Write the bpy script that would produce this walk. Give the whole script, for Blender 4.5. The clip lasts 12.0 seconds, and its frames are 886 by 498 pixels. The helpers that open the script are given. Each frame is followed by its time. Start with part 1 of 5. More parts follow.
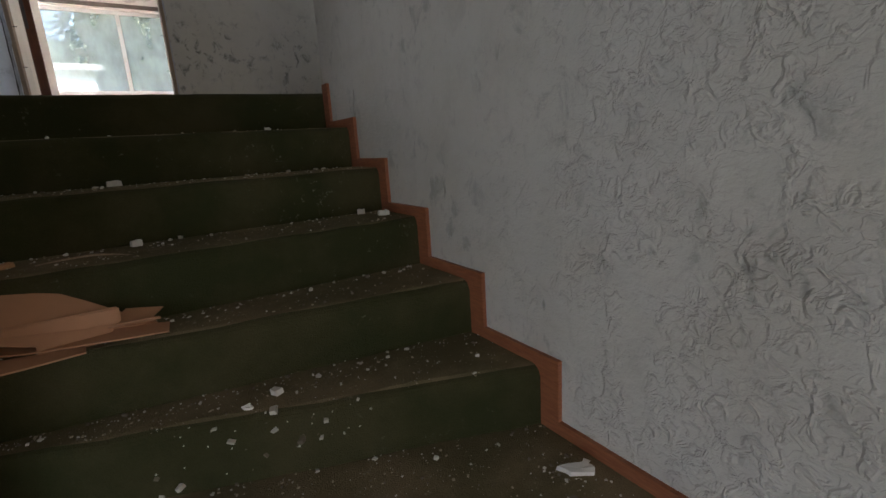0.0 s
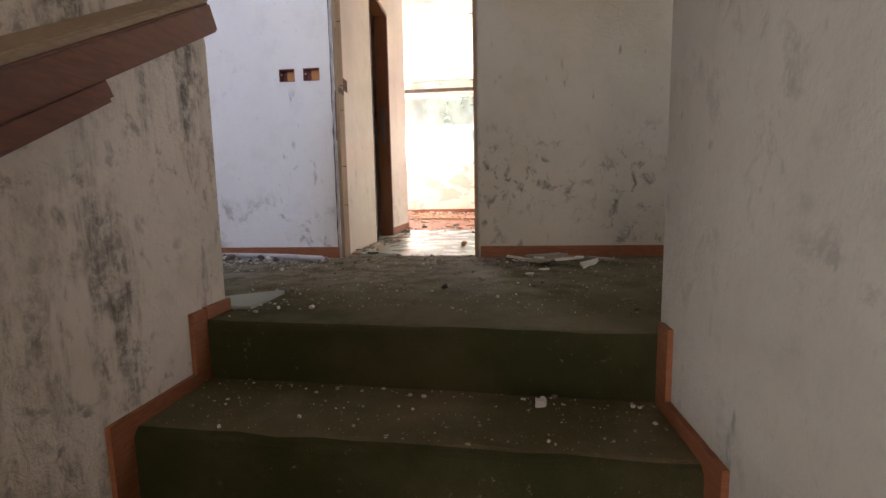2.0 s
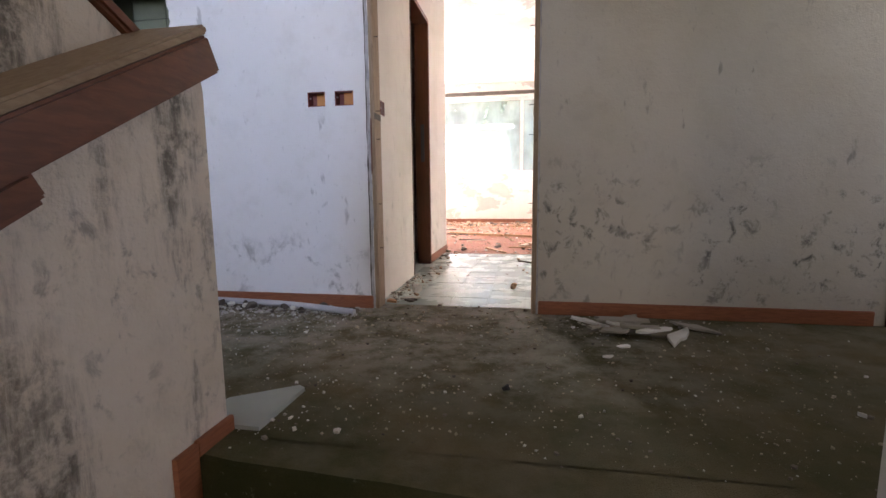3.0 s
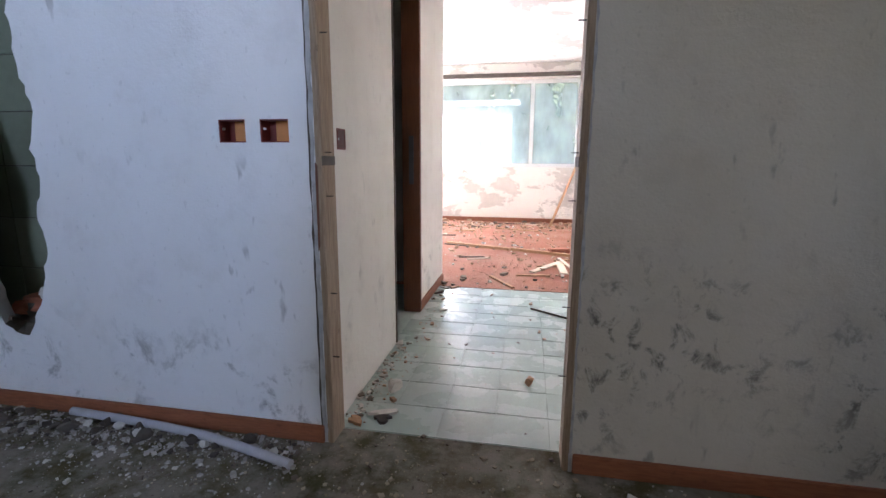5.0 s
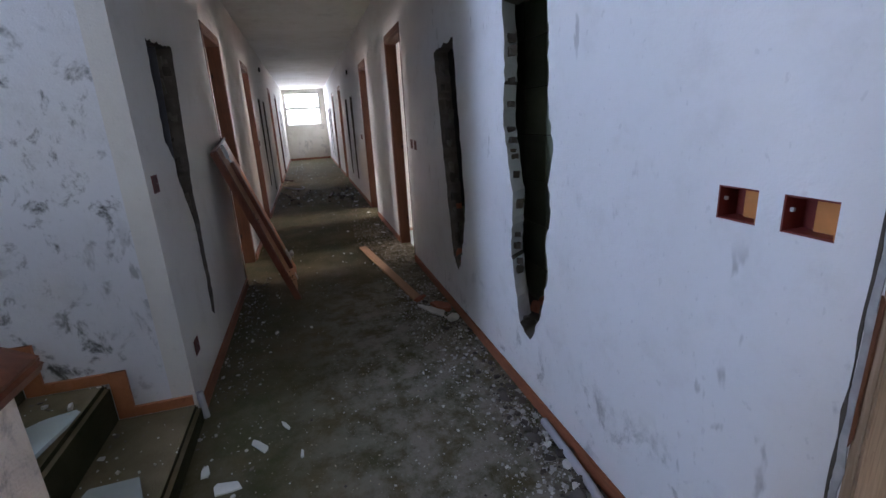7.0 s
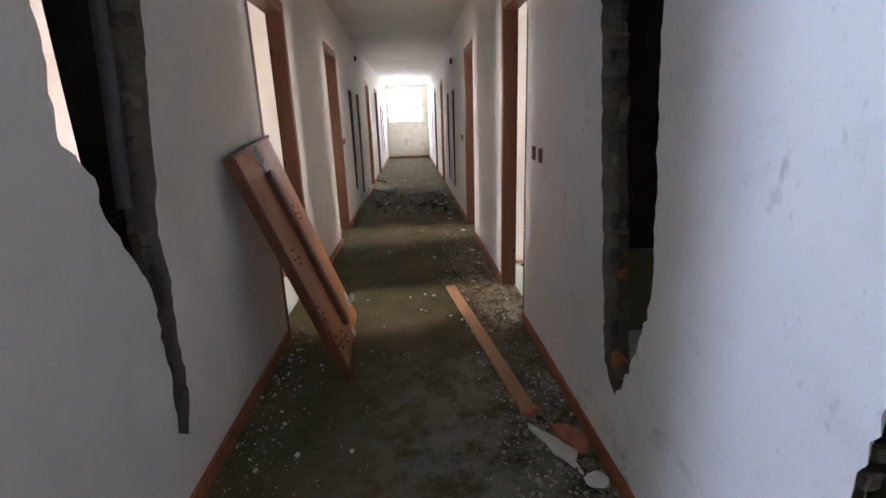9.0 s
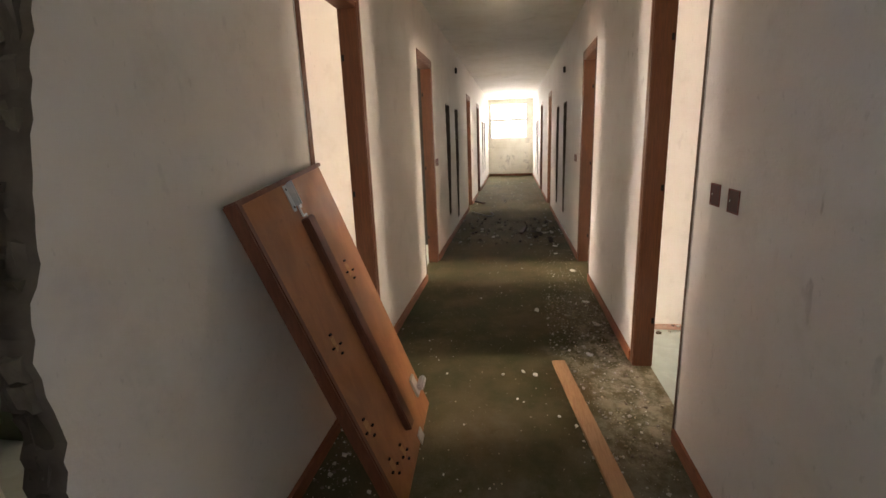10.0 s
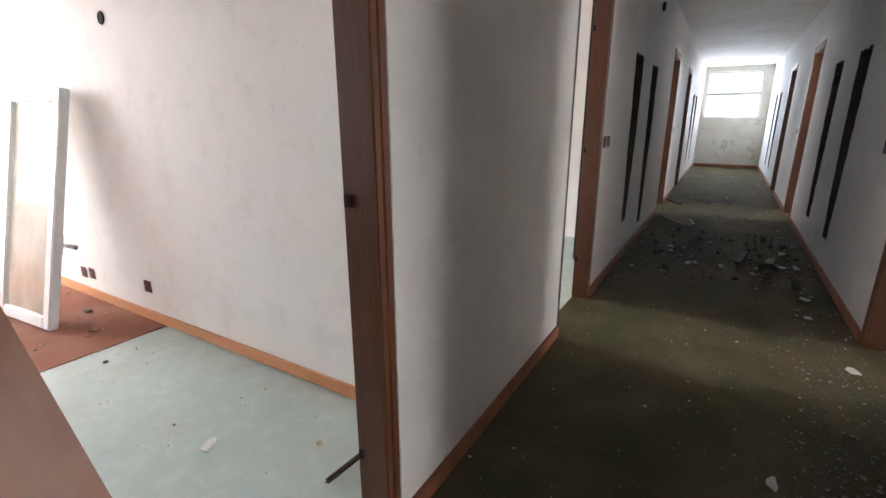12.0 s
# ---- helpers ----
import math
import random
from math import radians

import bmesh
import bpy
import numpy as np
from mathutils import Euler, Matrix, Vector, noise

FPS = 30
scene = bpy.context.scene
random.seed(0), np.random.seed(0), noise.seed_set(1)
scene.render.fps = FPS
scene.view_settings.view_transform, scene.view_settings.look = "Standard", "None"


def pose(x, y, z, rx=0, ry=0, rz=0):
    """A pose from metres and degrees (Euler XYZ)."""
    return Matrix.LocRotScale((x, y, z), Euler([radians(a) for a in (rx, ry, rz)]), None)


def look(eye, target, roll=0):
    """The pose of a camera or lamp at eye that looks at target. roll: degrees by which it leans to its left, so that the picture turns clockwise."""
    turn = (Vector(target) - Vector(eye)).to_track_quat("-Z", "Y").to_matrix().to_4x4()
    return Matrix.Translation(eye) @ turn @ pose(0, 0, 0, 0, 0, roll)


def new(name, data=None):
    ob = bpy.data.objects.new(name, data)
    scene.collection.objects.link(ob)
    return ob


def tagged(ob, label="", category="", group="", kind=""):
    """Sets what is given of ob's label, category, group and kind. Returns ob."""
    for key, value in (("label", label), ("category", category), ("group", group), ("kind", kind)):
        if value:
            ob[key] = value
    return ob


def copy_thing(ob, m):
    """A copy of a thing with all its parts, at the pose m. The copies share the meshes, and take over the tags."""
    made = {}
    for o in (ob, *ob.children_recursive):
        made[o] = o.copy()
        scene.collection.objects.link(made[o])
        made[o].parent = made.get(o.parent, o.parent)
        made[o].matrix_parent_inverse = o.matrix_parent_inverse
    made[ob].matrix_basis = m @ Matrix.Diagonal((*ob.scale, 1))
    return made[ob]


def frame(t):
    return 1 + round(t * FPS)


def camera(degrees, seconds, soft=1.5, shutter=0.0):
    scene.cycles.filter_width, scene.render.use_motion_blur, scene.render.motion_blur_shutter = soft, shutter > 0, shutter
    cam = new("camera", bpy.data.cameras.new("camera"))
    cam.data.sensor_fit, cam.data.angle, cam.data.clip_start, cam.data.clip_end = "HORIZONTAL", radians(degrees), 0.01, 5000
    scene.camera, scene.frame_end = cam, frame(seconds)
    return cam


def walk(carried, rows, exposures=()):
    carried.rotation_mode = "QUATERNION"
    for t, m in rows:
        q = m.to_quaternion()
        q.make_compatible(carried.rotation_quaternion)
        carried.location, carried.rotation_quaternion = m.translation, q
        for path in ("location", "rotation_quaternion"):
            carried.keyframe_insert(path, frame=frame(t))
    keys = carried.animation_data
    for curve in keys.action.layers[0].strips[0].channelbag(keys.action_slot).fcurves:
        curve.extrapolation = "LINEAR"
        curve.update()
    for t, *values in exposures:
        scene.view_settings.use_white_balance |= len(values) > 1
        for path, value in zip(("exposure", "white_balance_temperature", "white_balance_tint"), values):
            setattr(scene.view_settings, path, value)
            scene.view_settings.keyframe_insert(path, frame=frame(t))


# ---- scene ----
cam = camera(87.9, 12.0)
PATH = [
    (0, (0.231, -0.061, -0.281), (1.286, 1.577, -0.733), -3.6),
    (0.5, (0.392, 0.325, -0.125), (0.957, 2.208, -0.491), -2.6),
    (1, (0.532, 0.586, 0.043), (0.806, 2.545, -0.252), -1.7),
    (1.5, (0.578, 0.856, 0.177), (0.619, 2.839, -0.081), -1.2),
    (2, (0.668, 1.102, 0.381), (0.451, 3.075, 0.14), -1.1),
    (2.5, (0.631, 1.262, 0.482), (0.308, 3.22, 0.233), -0.9),
    (3, (0.528, 1.519, 0.623), (0.176, 3.471, 0.366), -0.6),
    (3.2, (0.507, 1.602, 0.638), (0.169, 3.555, 0.372), -0.3),
    (4.8, (0.43, 2.327, 0.941), (0.091, 4.264, 0.576), 0.4),
    (5, (0.419, 2.412, 0.996), (0.066, 4.344, 0.62), 0.3),
    (5.5, (0.396, 2.542, 1.102), (-0.196, 4.397, 0.642), 0.4),
    (6, (0.263, 2.796, 1.155), (-0.805, 4.404, 0.633), -0.3),
    (6.5, (0.196, 2.882, 1.263), (-1.358, 4.019, 0.724), -1.5),
    (7, (0.214, 2.948, 1.302), (-1.638, 3.461, 0.747), -3.2),
    (7.2, (0.157, 2.946, 1.291), (-1.725, 3.327, 0.733), -2.7),
    (8.8, (-0.925, 3.127, 1.306), (-2.844, 3.262, 0.761), -1.5),
    (9, (-1.133, 3.127, 1.282), (-3.055, 3.245, 0.742), -1.9),
    (9.5, (-1.575, 3.129, 1.306), (-3.507, 3.069, 0.789), -2.5),
    (10, (-2.007, 3.123, 1.309), (-3.929, 2.823, 0.844), -2.2),
    (10.5, (-2.454, 3.024, 1.277), (-4.367, 2.662, 0.818), -2.1),
    (11, (-2.875, 2.997, 1.258), (-4.788, 2.636, 0.797), -2.1),
    (11.5, (-3.32, 3.051, 1.256), (-5.189, 2.545, 0.756), -0.6),
    (12, (-3.696, 3.007, 1.211), (-5.347, 2.015, 0.671), -0.1),
]
EXPOSURES = [(0,1.86,6400,16),(0.5,2.12,8000,19),(1,2.5,8300,18),(1.5,2.6,8000,22),(2,2.68,7500,24),(3,2.65,6800,24),(5,2.3,5950,19),(5.5,2.3,5900,18),(6.0,2.12,5950,20),(6.5,1.85,6050,22),(7.0,2.33,5950,21),(7.2,2.45,5950,22),(8.8,2.95,6400,22),(9.0,3.02,6500,21),(9.5,3.2,7600,21),(10,3.12,7900,19),(10.5,3.35,7400,17),(11,3.12,7100,15),(11.5,2.75,6600,15),(12,2.55,5850,15)]
walk(cam, [(t, look(eye, target, roll)) for t, eye, target, roll in PATH], EXPOSURES)

# ---- world and light ----
world = bpy.data.worlds.new("sky")
scene.world = world
world.use_nodes = True
wn = world.node_tree.nodes
sky = wn.new("ShaderNodeTexSky")
sky.sky_type, sky.sun_disc = "NISHITA", False
sky.sun_elevation, sky.sun_rotation = radians(48), radians(200)
world.node_tree.links.new(sky.outputs[0], wn["Background"].inputs[0])
wn["Background"].inputs[1].default_value = 0.15


def sun_lamp(strength, elevation, azimuth, angle):
    data = bpy.data.lights.new("sun", "SUN")
    data.energy, data.angle, data.color = strength, radians(angle), (1.0, 0.95, 0.86)
    ob = new("sun", data)
    d = Vector((math.sin(radians(azimuth)) * math.cos(radians(elevation)), math.cos(radians(azimuth)) * math.cos(radians(elevation)), math.sin(radians(elevation))))
    ob.matrix_world = look(d * 50, (0, 0, 0))


sun_lamp(4.0, 48, 200, 1.0)


def window_light(eye, target, width, height, watts, colour=(0.93, 0.96, 1.0)):
    """Sky light entering by one window, or an added fill lamp."""
    data = bpy.data.lights.new("window_light", "AREA")
    data.shape, data.size, data.size_y, data.energy, data.color = "RECTANGLE", width, height, watts, colour
    ob = new("window_light", data)
    ob.matrix_world = look(eye, target)
    return ob


# ---- materials ----
def nodes_of(name, rough=0.8, metal=0.0):
    m = bpy.data.materials.new(name)
    m.use_nodes = True
    nt = m.node_tree
    b = nt.nodes["Principled BSDF"]
    b.inputs["Roughness"].default_value, b.inputs["Metallic"].default_value = rough, metal
    return m, nt, b


def coords(nt, scale=(1, 1, 1)):
    g = nt.nodes.new("ShaderNodeNewGeometry")
    mp = nt.nodes.new("ShaderNodeMapping")
    mp.inputs["Scale"].default_value = scale
    nt.links.new(g.outputs["Position"], mp.inputs[0])
    return mp.outputs[0]


def noise_tex(nt, vec, scale, detail=4, rough=0.55, dist=0.0):
    n = nt.nodes.new("ShaderNodeTexNoise")
    n.inputs["Scale"].default_value, n.inputs["Detail"].default_value = scale, detail
    n.inputs["Roughness"].default_value, n.inputs["Distortion"].default_value = rough, dist
    nt.links.new(vec, n.inputs["Vector"])
    return n.outputs["Fac"]


def ramp(nt, fac, lo, hi, a=0.0, b=1.0):
    r = nt.nodes.new("ShaderNodeMapRange")
    r.inputs["From Min"].default_value, r.inputs["From Max"].default_value = lo, hi
    r.inputs["To Min"].default_value, r.inputs["To Max"].default_value = a, b
    r.interpolation_type = "SMOOTHSTEP"
    nt.links.new(fac, r.inputs["Value"])
    return r.outputs[0]


def mixc(nt, fac, a, b):
    m = nt.nodes.new("ShaderNodeMix")
    m.data_type = "RGBA"
    for sock, v in ((m.inputs["Factor"], fac), (m.inputs[6], a), (m.inputs[7], b)):
        if isinstance(v, (tuple, list)):
            sock.default_value = (*v, 1)
        elif isinstance(v, (int, float)):
            sock.default_value = v
        else:
            nt.links.new(v, sock)
    return m.outputs[2]


def mathn(nt, op, a, b):
    m = nt.nodes.new("ShaderNodeMath")
    m.operation = op
    for i, v in enumerate((a, b)):
        if isinstance(v, (int, float)):
            m.inputs[i].default_value = v
        else:
            nt.links.new(v, m.inputs[i])
    return m.outputs[0]


def bump(nt, b, height, strength, dist):
    n = nt.nodes.new("ShaderNodeBump")
    n.inputs["Strength"].default_value, n.inputs["Distance"].default_value = strength, dist
    nt.links.new(height, n.inputs["Height"])
    nt.links.new(n.outputs[0], b.inputs["Normal"])


def axis_of(nt, i):
    g = nt.nodes.new("ShaderNodeNewGeometry")
    s = nt.nodes.new("ShaderNodeSeparateXYZ")
    nt.links.new(g.outputs["Position"], s.inputs[0])
    return s.outputs[i]


def height_z(nt):
    return axis_of(nt, 2)


def plaster(name, colour, mould=0.0, mould_z=(0.0, 0.9), relief=0.4, streak=0.0, dirt=0.25, mould_scale=7.0, worms=0.0, dash=0.0, mould_x=None, worms_y=(9.0, 8.0)):
    """Old painted plaster: cloudy tone, mould specks in a band of heights, runs and a fine relief."""
    m, nt, b = nodes_of(name, 0.85)
    v = coords(nt)
    big = ramp(nt, noise_tex(nt, v, 1.3, 5, 0.6), 0.35, 0.75)
    dark = tuple(c * f for c, f in zip(colour, (0.80, 0.77, 0.70)))
    col = mixc(nt, mathn(nt, "MULTIPLY", big, dirt * 2), colour, dark)
    blot = ramp(nt, noise_tex(nt, v, 5.5, 6, 0.7), 0.48, 0.72)
    col = mixc(nt, mathn(nt, "MULTIPLY", blot, 0.25), col, tuple(c * f for c, f in zip(colour, (0.66, 0.64, 0.60))))
    speck = ramp(nt, noise_tex(nt, coords(nt, (1, 1, 0.6)), 55, 2), 0.66, 0.75)
    col = mixc(nt, mathn(nt, "MULTIPLY", speck, 0.22), col, tuple(c * 0.5 for c in colour))
    if dash:
        dm = ramp(nt, noise_tex(nt, coords(nt, (1, 1, 0.4)), 13, 3, 0.6), 0.635, 0.72)
        dz = ramp(nt, noise_tex(nt, v, 2.3, 2), 0.42, 0.60)
        col = mixc(nt, mathn(nt, "MULTIPLY", mathn(nt, "MULTIPLY", dm, dz), dash), col, (0.09, 0.085, 0.075))
    if mould:
        patch = ramp(nt, noise_tex(nt, coords(nt, (1, 1, 0.85)), mould_scale, 6, 0.68, 0.4), 0.52, 0.68)
        zone = ramp(nt, noise_tex(nt, v, 1.9, 3), 0.36, 0.58)
        z = height_z(nt)
        band = mathn(nt, "MULTIPLY", ramp(nt, z, mould_z[0] - 0.25, mould_z[0] + 0.1), ramp(nt, z, mould_z[1] + 0.3, mould_z[1] - 0.1))
        f = mathn(nt, "MULTIPLY", mathn(nt, "MULTIPLY", patch, zone), mathn(nt, "MULTIPLY", band, mould))
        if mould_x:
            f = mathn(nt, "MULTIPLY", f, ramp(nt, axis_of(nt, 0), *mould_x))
        col = mixc(nt, f, col, (0.055, 0.055, 0.05))
    if streak:
        run = ramp(nt, noise_tex(nt, coords(nt, (5, 5, 0.9)), 1.3, 9, 0.72), 0.50, 0.66)
        run = mathn(nt, "MULTIPLY", run, ramp(nt, noise_tex(nt, v, 24, 5, 0.7), 0.36, 0.58, 0.25, 1.0))
        zone2 = ramp(nt, noise_tex(nt, v, 1.6, 3), 0.32, 0.50)
        col = mixc(nt, mathn(nt, "MULTIPLY", mathn(nt, "MULTIPLY", run, zone2), streak), col, (0.07, 0.062, 0.05))
    nt.links.new(col, b.inputs["Base Color"])
    fine = noise_tex(nt, v, 120, 3)
    lump = noise_tex(nt, v, 9, 4)
    trowel = noise_tex(nt, coords(nt, (1, 1, 1.4)), 38, 4, 0.6)
    h = mathn(nt, "ADD", mathn(nt, "MULTIPLY", fine, 0.3), mathn(nt, "ADD", lump, mathn(nt, "MULTIPLY", trowel, 0.45)))
    if worms:
        n1 = noise_tex(nt, coords(nt, (0.8, 0.8, 1.0)), 30, 2, 0.5, 1.1)
        ridge = ramp(nt, mathn(nt, "ABSOLUTE", mathn(nt, "SUBTRACT", n1, 0.5), 0.0), 0.085, 0.0)
        flat_ = ramp(nt, noise_tex(nt, coords(nt, (1.0, 1.0, 0.8)), 26, 3, 0.55, 0.7), 0.47, 0.63)
        gate = mathn(nt, "MULTIPLY", ramp(nt, noise_tex(nt, v, 4.5, 3), 0.36, 0.56), ramp(nt, axis_of(nt, 1), worms_y[0], worms_y[1], 0.12, 1.0))
        w = mathn(nt, "MULTIPLY", gate, mathn(nt, "ADD", mathn(nt, "MULTIPLY", ridge, 0.2), flat_))
        h = mathn(nt, "ADD", h, mathn(nt, "MULTIPLY", w, worms))
    bump(nt, b, h, relief, 0.012)
    return m


WHITE = plaster("corridor_plaster", (0.72, 0.69, 0.64), 0.0, relief=0.22, dirt=0.15, dash=0.12)
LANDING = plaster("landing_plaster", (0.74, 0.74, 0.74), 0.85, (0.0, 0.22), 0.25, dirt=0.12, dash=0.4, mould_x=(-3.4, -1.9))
# Mould blotches, on a base darkened to beige for the wall's dimmer end.
MOULDY = plaster("mouldy_dim_landing_plaster", (0.57, 0.53, 0.45), 0.85, (0.14, 0.58), 0.3, dirt=0.35, mould_scale=15.0, dash=0.5)
STAIRPL = plaster("embossed_stair_plaster", (0.56, 0.52, 0.465), 0.30, (-0.9, 1.3), 0.6, streak=0.06, dirt=0.4, mould_scale=12, worms=1.15, dash=0.5, worms_y=(1.35, 0.35))
PARAPET = plaster("stained_parapet_plaster", (0.70, 0.62, 0.535), 0.6, (-0.2, 1.0), 0.8, streak=0.85, dirt=0.6, mould_scale=16, worms=0.7, dash=0.6, worms_y=(2.2, 1.5))
STAIRW = plaster("spotted_white_plaster", (0.74, 0.74, 0.76), 0.95, (0.1, 1.8), 0.25, dirt=0.1, mould_scale=9, dash=0.5)
ROOMPL = plaster("room_plaster", (0.80, 0.77, 0.74), 0.0, relief=0.12, dirt=0.1, dash=0.08)
FARPL = plaster("damp_far_plaster", (0.70, 0.67, 0.60), 0.55, (0.2, 1.1), 0.3, dirt=0.4, mould_scale=4)
CEIL = plaster("ceiling_plaster", (0.74, 0.72, 0.66), 0.15, (2.3, 2.8), 0.25, dirt=0.35, mould_scale=3)


def damp_wall():
    """Peeled plaster with grey patches below a window."""
    m, nt, b = nodes_of("peeled_plaster", 0.9)
    v = coords(nt)
    n = noise_tex(nt, coords(nt, (1, 1, 1.6)), 1.9, 7, 0.6, 0.3)
    patch = ramp(nt, n, 0.53, 0.565)
    fine = noise_tex(nt, v, 14, 5)
    grey = mixc(nt, fine, (0.47, 0.44, 0.39), (0.66, 0.62, 0.56))
    pale = mixc(nt, fine, (0.82, 0.79, 0.73), (0.74, 0.70, 0.63))
    nt.links.new(mixc(nt, patch, pale, grey), b.inputs["Base Color"])
    bump(nt, b, mathn(nt, "SUBTRACT", mathn(nt, "MULTIPLY", fine, 0.3), patch), 0.5, 0.01)
    return m


PEELED = damp_wall()


def peeling_ceiling():
    m, nt, b = nodes_of("peeling_ceiling", 0.9)
    v = coords(nt)
    n = noise_tex(nt, v, 1.5, 7, 0.62, 0.5)
    patch = ramp(nt, n, 0.52, 0.55)
    fine = noise_tex(nt, v, 10, 5)
    a = mixc(nt, fine, (0.80, 0.78, 0.73), (0.68, 0.65, 0.60))
    c = mixc(nt, fine, (0.60, 0.57, 0.52), (0.48, 0.45, 0.40))
    nt.links.new(mixc(nt, patch, a, c), b.inputs["Base Color"])
    bump(nt, b, mathn(nt, "SUBTRACT", mathn(nt, "MULTIPLY", fine, 0.3), patch), 0.5, 0.008)
    return m


PEELCEIL = peeling_ceiling()


def carpet(name, c1, c2, dust, mortar=0.0):
    m, nt, b = nodes_of(name, 0.97)
    v = coords(nt)
    fibre = noise_tex(nt, v, 260, 2)
    big = ramp(nt, noise_tex(nt, v, 2.2, 6, 0.65), 0.38, 0.66)
    col = mixc(nt, big, c1, c2)
    col = mixc(nt, mathn(nt, "MULTIPLY", fibre, 0.5), col, tuple(c * 0.45 for c in c1))
    d = ramp(nt, noise_tex(nt, v, 34, 6, 0.75), 0.60, 0.74)
    zone = ramp(nt, noise_tex(nt, v, 1.5, 3), 0.42, 0.66)
    col = mixc(nt, mathn(nt, "MULTIPLY", mathn(nt, "MULTIPLY", d, zone), dust), col, (0.34, 0.31, 0.25))
    if mortar:
        g = nt.nodes.new("ShaderNodeNewGeometry")
        s = nt.nodes.new("ShaderNodeSeparateXYZ")
        nt.links.new(g.outputs["Position"], s.inputs[0])
        x = mathn(nt, "ADD", s.outputs[0], mathn(nt, "MULTIPLY", noise_tex(nt, v, 1.7, 5, 0.6), 2.4))
        along = mathn(nt, "MULTIPLY", ramp(nt, x, -3.1, -1.4), ramp(nt, x, 2.7, 1.5, 0.3, 1.0))
        along = mathn(nt, "MULTIPLY", along, ramp(nt, s.outputs[1], 2.6, 3.3, 0.16, 1.0))
        film = mathn(nt, "MULTIPLY", along, ramp(nt, noise_tex(nt, v, 7, 7, 0.72), 0.36, 0.62))
        col = mixc(nt, mathn(nt, "MULTIPLY", film, mortar), col, (0.29, 0.26, 0.215))
        x2 = mathn(nt, "ADD", s.outputs[0], mathn(nt, "MULTIPLY", noise_tex(nt, v, 2.3, 5, 0.6), 1.2))
        y2 = mathn(nt, "ADD", s.outputs[1], mathn(nt, "MULTIPLY", noise_tex(nt, v, 3.1, 5, 0.6), 0.7))
        spot = mathn(nt, "MULTIPLY", mathn(nt, "MULTIPLY", ramp(nt, x2, -5.4, -4.2), ramp(nt, x2, -2.7, -3.3)), ramp(nt, y2, 3.70, 4.0))
        chalk = mathn(nt, "MULTIPLY", spot, ramp(nt, noise_tex(nt, v, 11, 7, 0.75), 0.40, 0.62))
        col = mixc(nt, mathn(nt, "MULTIPLY", chalk, 0.75), col, (0.34, 0.30, 0.23))
    nt.links.new(col, b.inputs["Base Color"])
    b.inputs["Specular IOR Level"].default_value = 0.15
    bump(nt, b, mathn(nt, "ADD", fibre, mathn(nt, "MULTIPLY", noise_tex(nt, v, 30, 4), 0.8)), 0.7, 0.006)
    return m


GREEN = carpet("green_carpet", (0.082, 0.078, 0.034), (0.155, 0.122, 0.064), 0.9, 0.85)
# Green risers, brown treads; light from above painted as darker and lighter tone.
STAIRC = carpet("shade_dark_mossy_carpet", (0.036, 0.039, 0.015), (0.074, 0.064, 0.030), 0.7)
TREADC = carpet("top_lit_trodden_carpet", (0.13, 0.112, 0.058), (0.25, 0.192, 0.115), 1.0)
RED = carpet("rust_carpet", (0.30, 0.125, 0.075), (0.36, 0.185, 0.13), 1.0)


def plain(name, colour, rough=0.6, metal=0.0, vary=0.25, scale=30.0, relief=0.2):
    m, nt, b = nodes_of(name, rough, metal)
    n = noise_tex(nt, coords(nt), scale, 5)
    nt.links.new(mixc(nt, n, tuple(c * (1 - vary) for c in colour), tuple(min(1, c * (1 + vary)) for c in colour)), b.inputs["Base Color"])
    bump(nt, b, n, relief, 0.006)
    return m


def wood(name, c1, c2, rough=0.55, scale=(1, 1, 1), grain=18.0, chips=0.0):
    m, nt, b = nodes_of(name, rough)
    v = coords(nt, scale)
    g = noise_tex(nt, v, grain, 5, 0.6, 0.6)
    col = mixc(nt, ramp(nt, g, 0.3, 0.7), c1, c2)
    w = ramp(nt, noise_tex(nt, coords(nt), 22, 5, 0.7), 0.62, 0.72)
    col = mixc(nt, mathn(nt, "MULTIPLY", w, 0.35 + chips), col, tuple(c * 0.45 for c in c1))
    nt.links.new(col, b.inputs["Base Color"])
    bump(nt, b, g, 0.15, 0.004)
    return m


VESTPL = plaster("cream_plaster", (0.74, 0.71, 0.65), 0.4, (0.0, 0.35), 0.3, streak=0.04, dirt=0.25, dash=0.3)
DARKWOOD = wood("dark_bare_wood", (0.06, 0.035, 0.025), (0.10, 0.06, 0.04), 0.8, (6, 6, 0.5))
FRAME = wood("brown_door_frame", (0.105, 0.035, 0.014), (0.15, 0.052, 0.02), 0.42, (8, 8, 0.5))
SKIRT = wood("russet_skirting", (0.23, 0.075, 0.032), (0.32, 0.112, 0.048), 0.6, (1, 1, 8))
ORANGE = wood("orange_skirting", (0.55, 0.24, 0.10), (0.62, 0.30, 0.14), 0.5, (1, 1, 8))
RAILTOP = wood("dusty_rail_top", (0.28, 0.19, 0.12), (0.36, 0.26, 0.17), 0.7, (5, 0.8, 5), chips=0.2)
UPSKIRT = wood("orange_brown_skirting", (0.40, 0.15, 0.06), (0.48, 0.19, 0.08), 0.55, (6, 1, 1))
FLAKE = plain("peeled_flakes", (0.30, 0.27, 0.22), 0.95, vary=0.35, scale=9)
EDGE = plain("cracked_plaster_edge", (0.40, 0.40, 0.40), 0.95, vary=0.6, scale=22, relief=0.6)
# Darker copy of the box red, painting the shade of a recess.
BOXSHADE = plain("socket_box_recess_shade", (0.07, 0.012, 0.01), 0.6, vary=0.3)
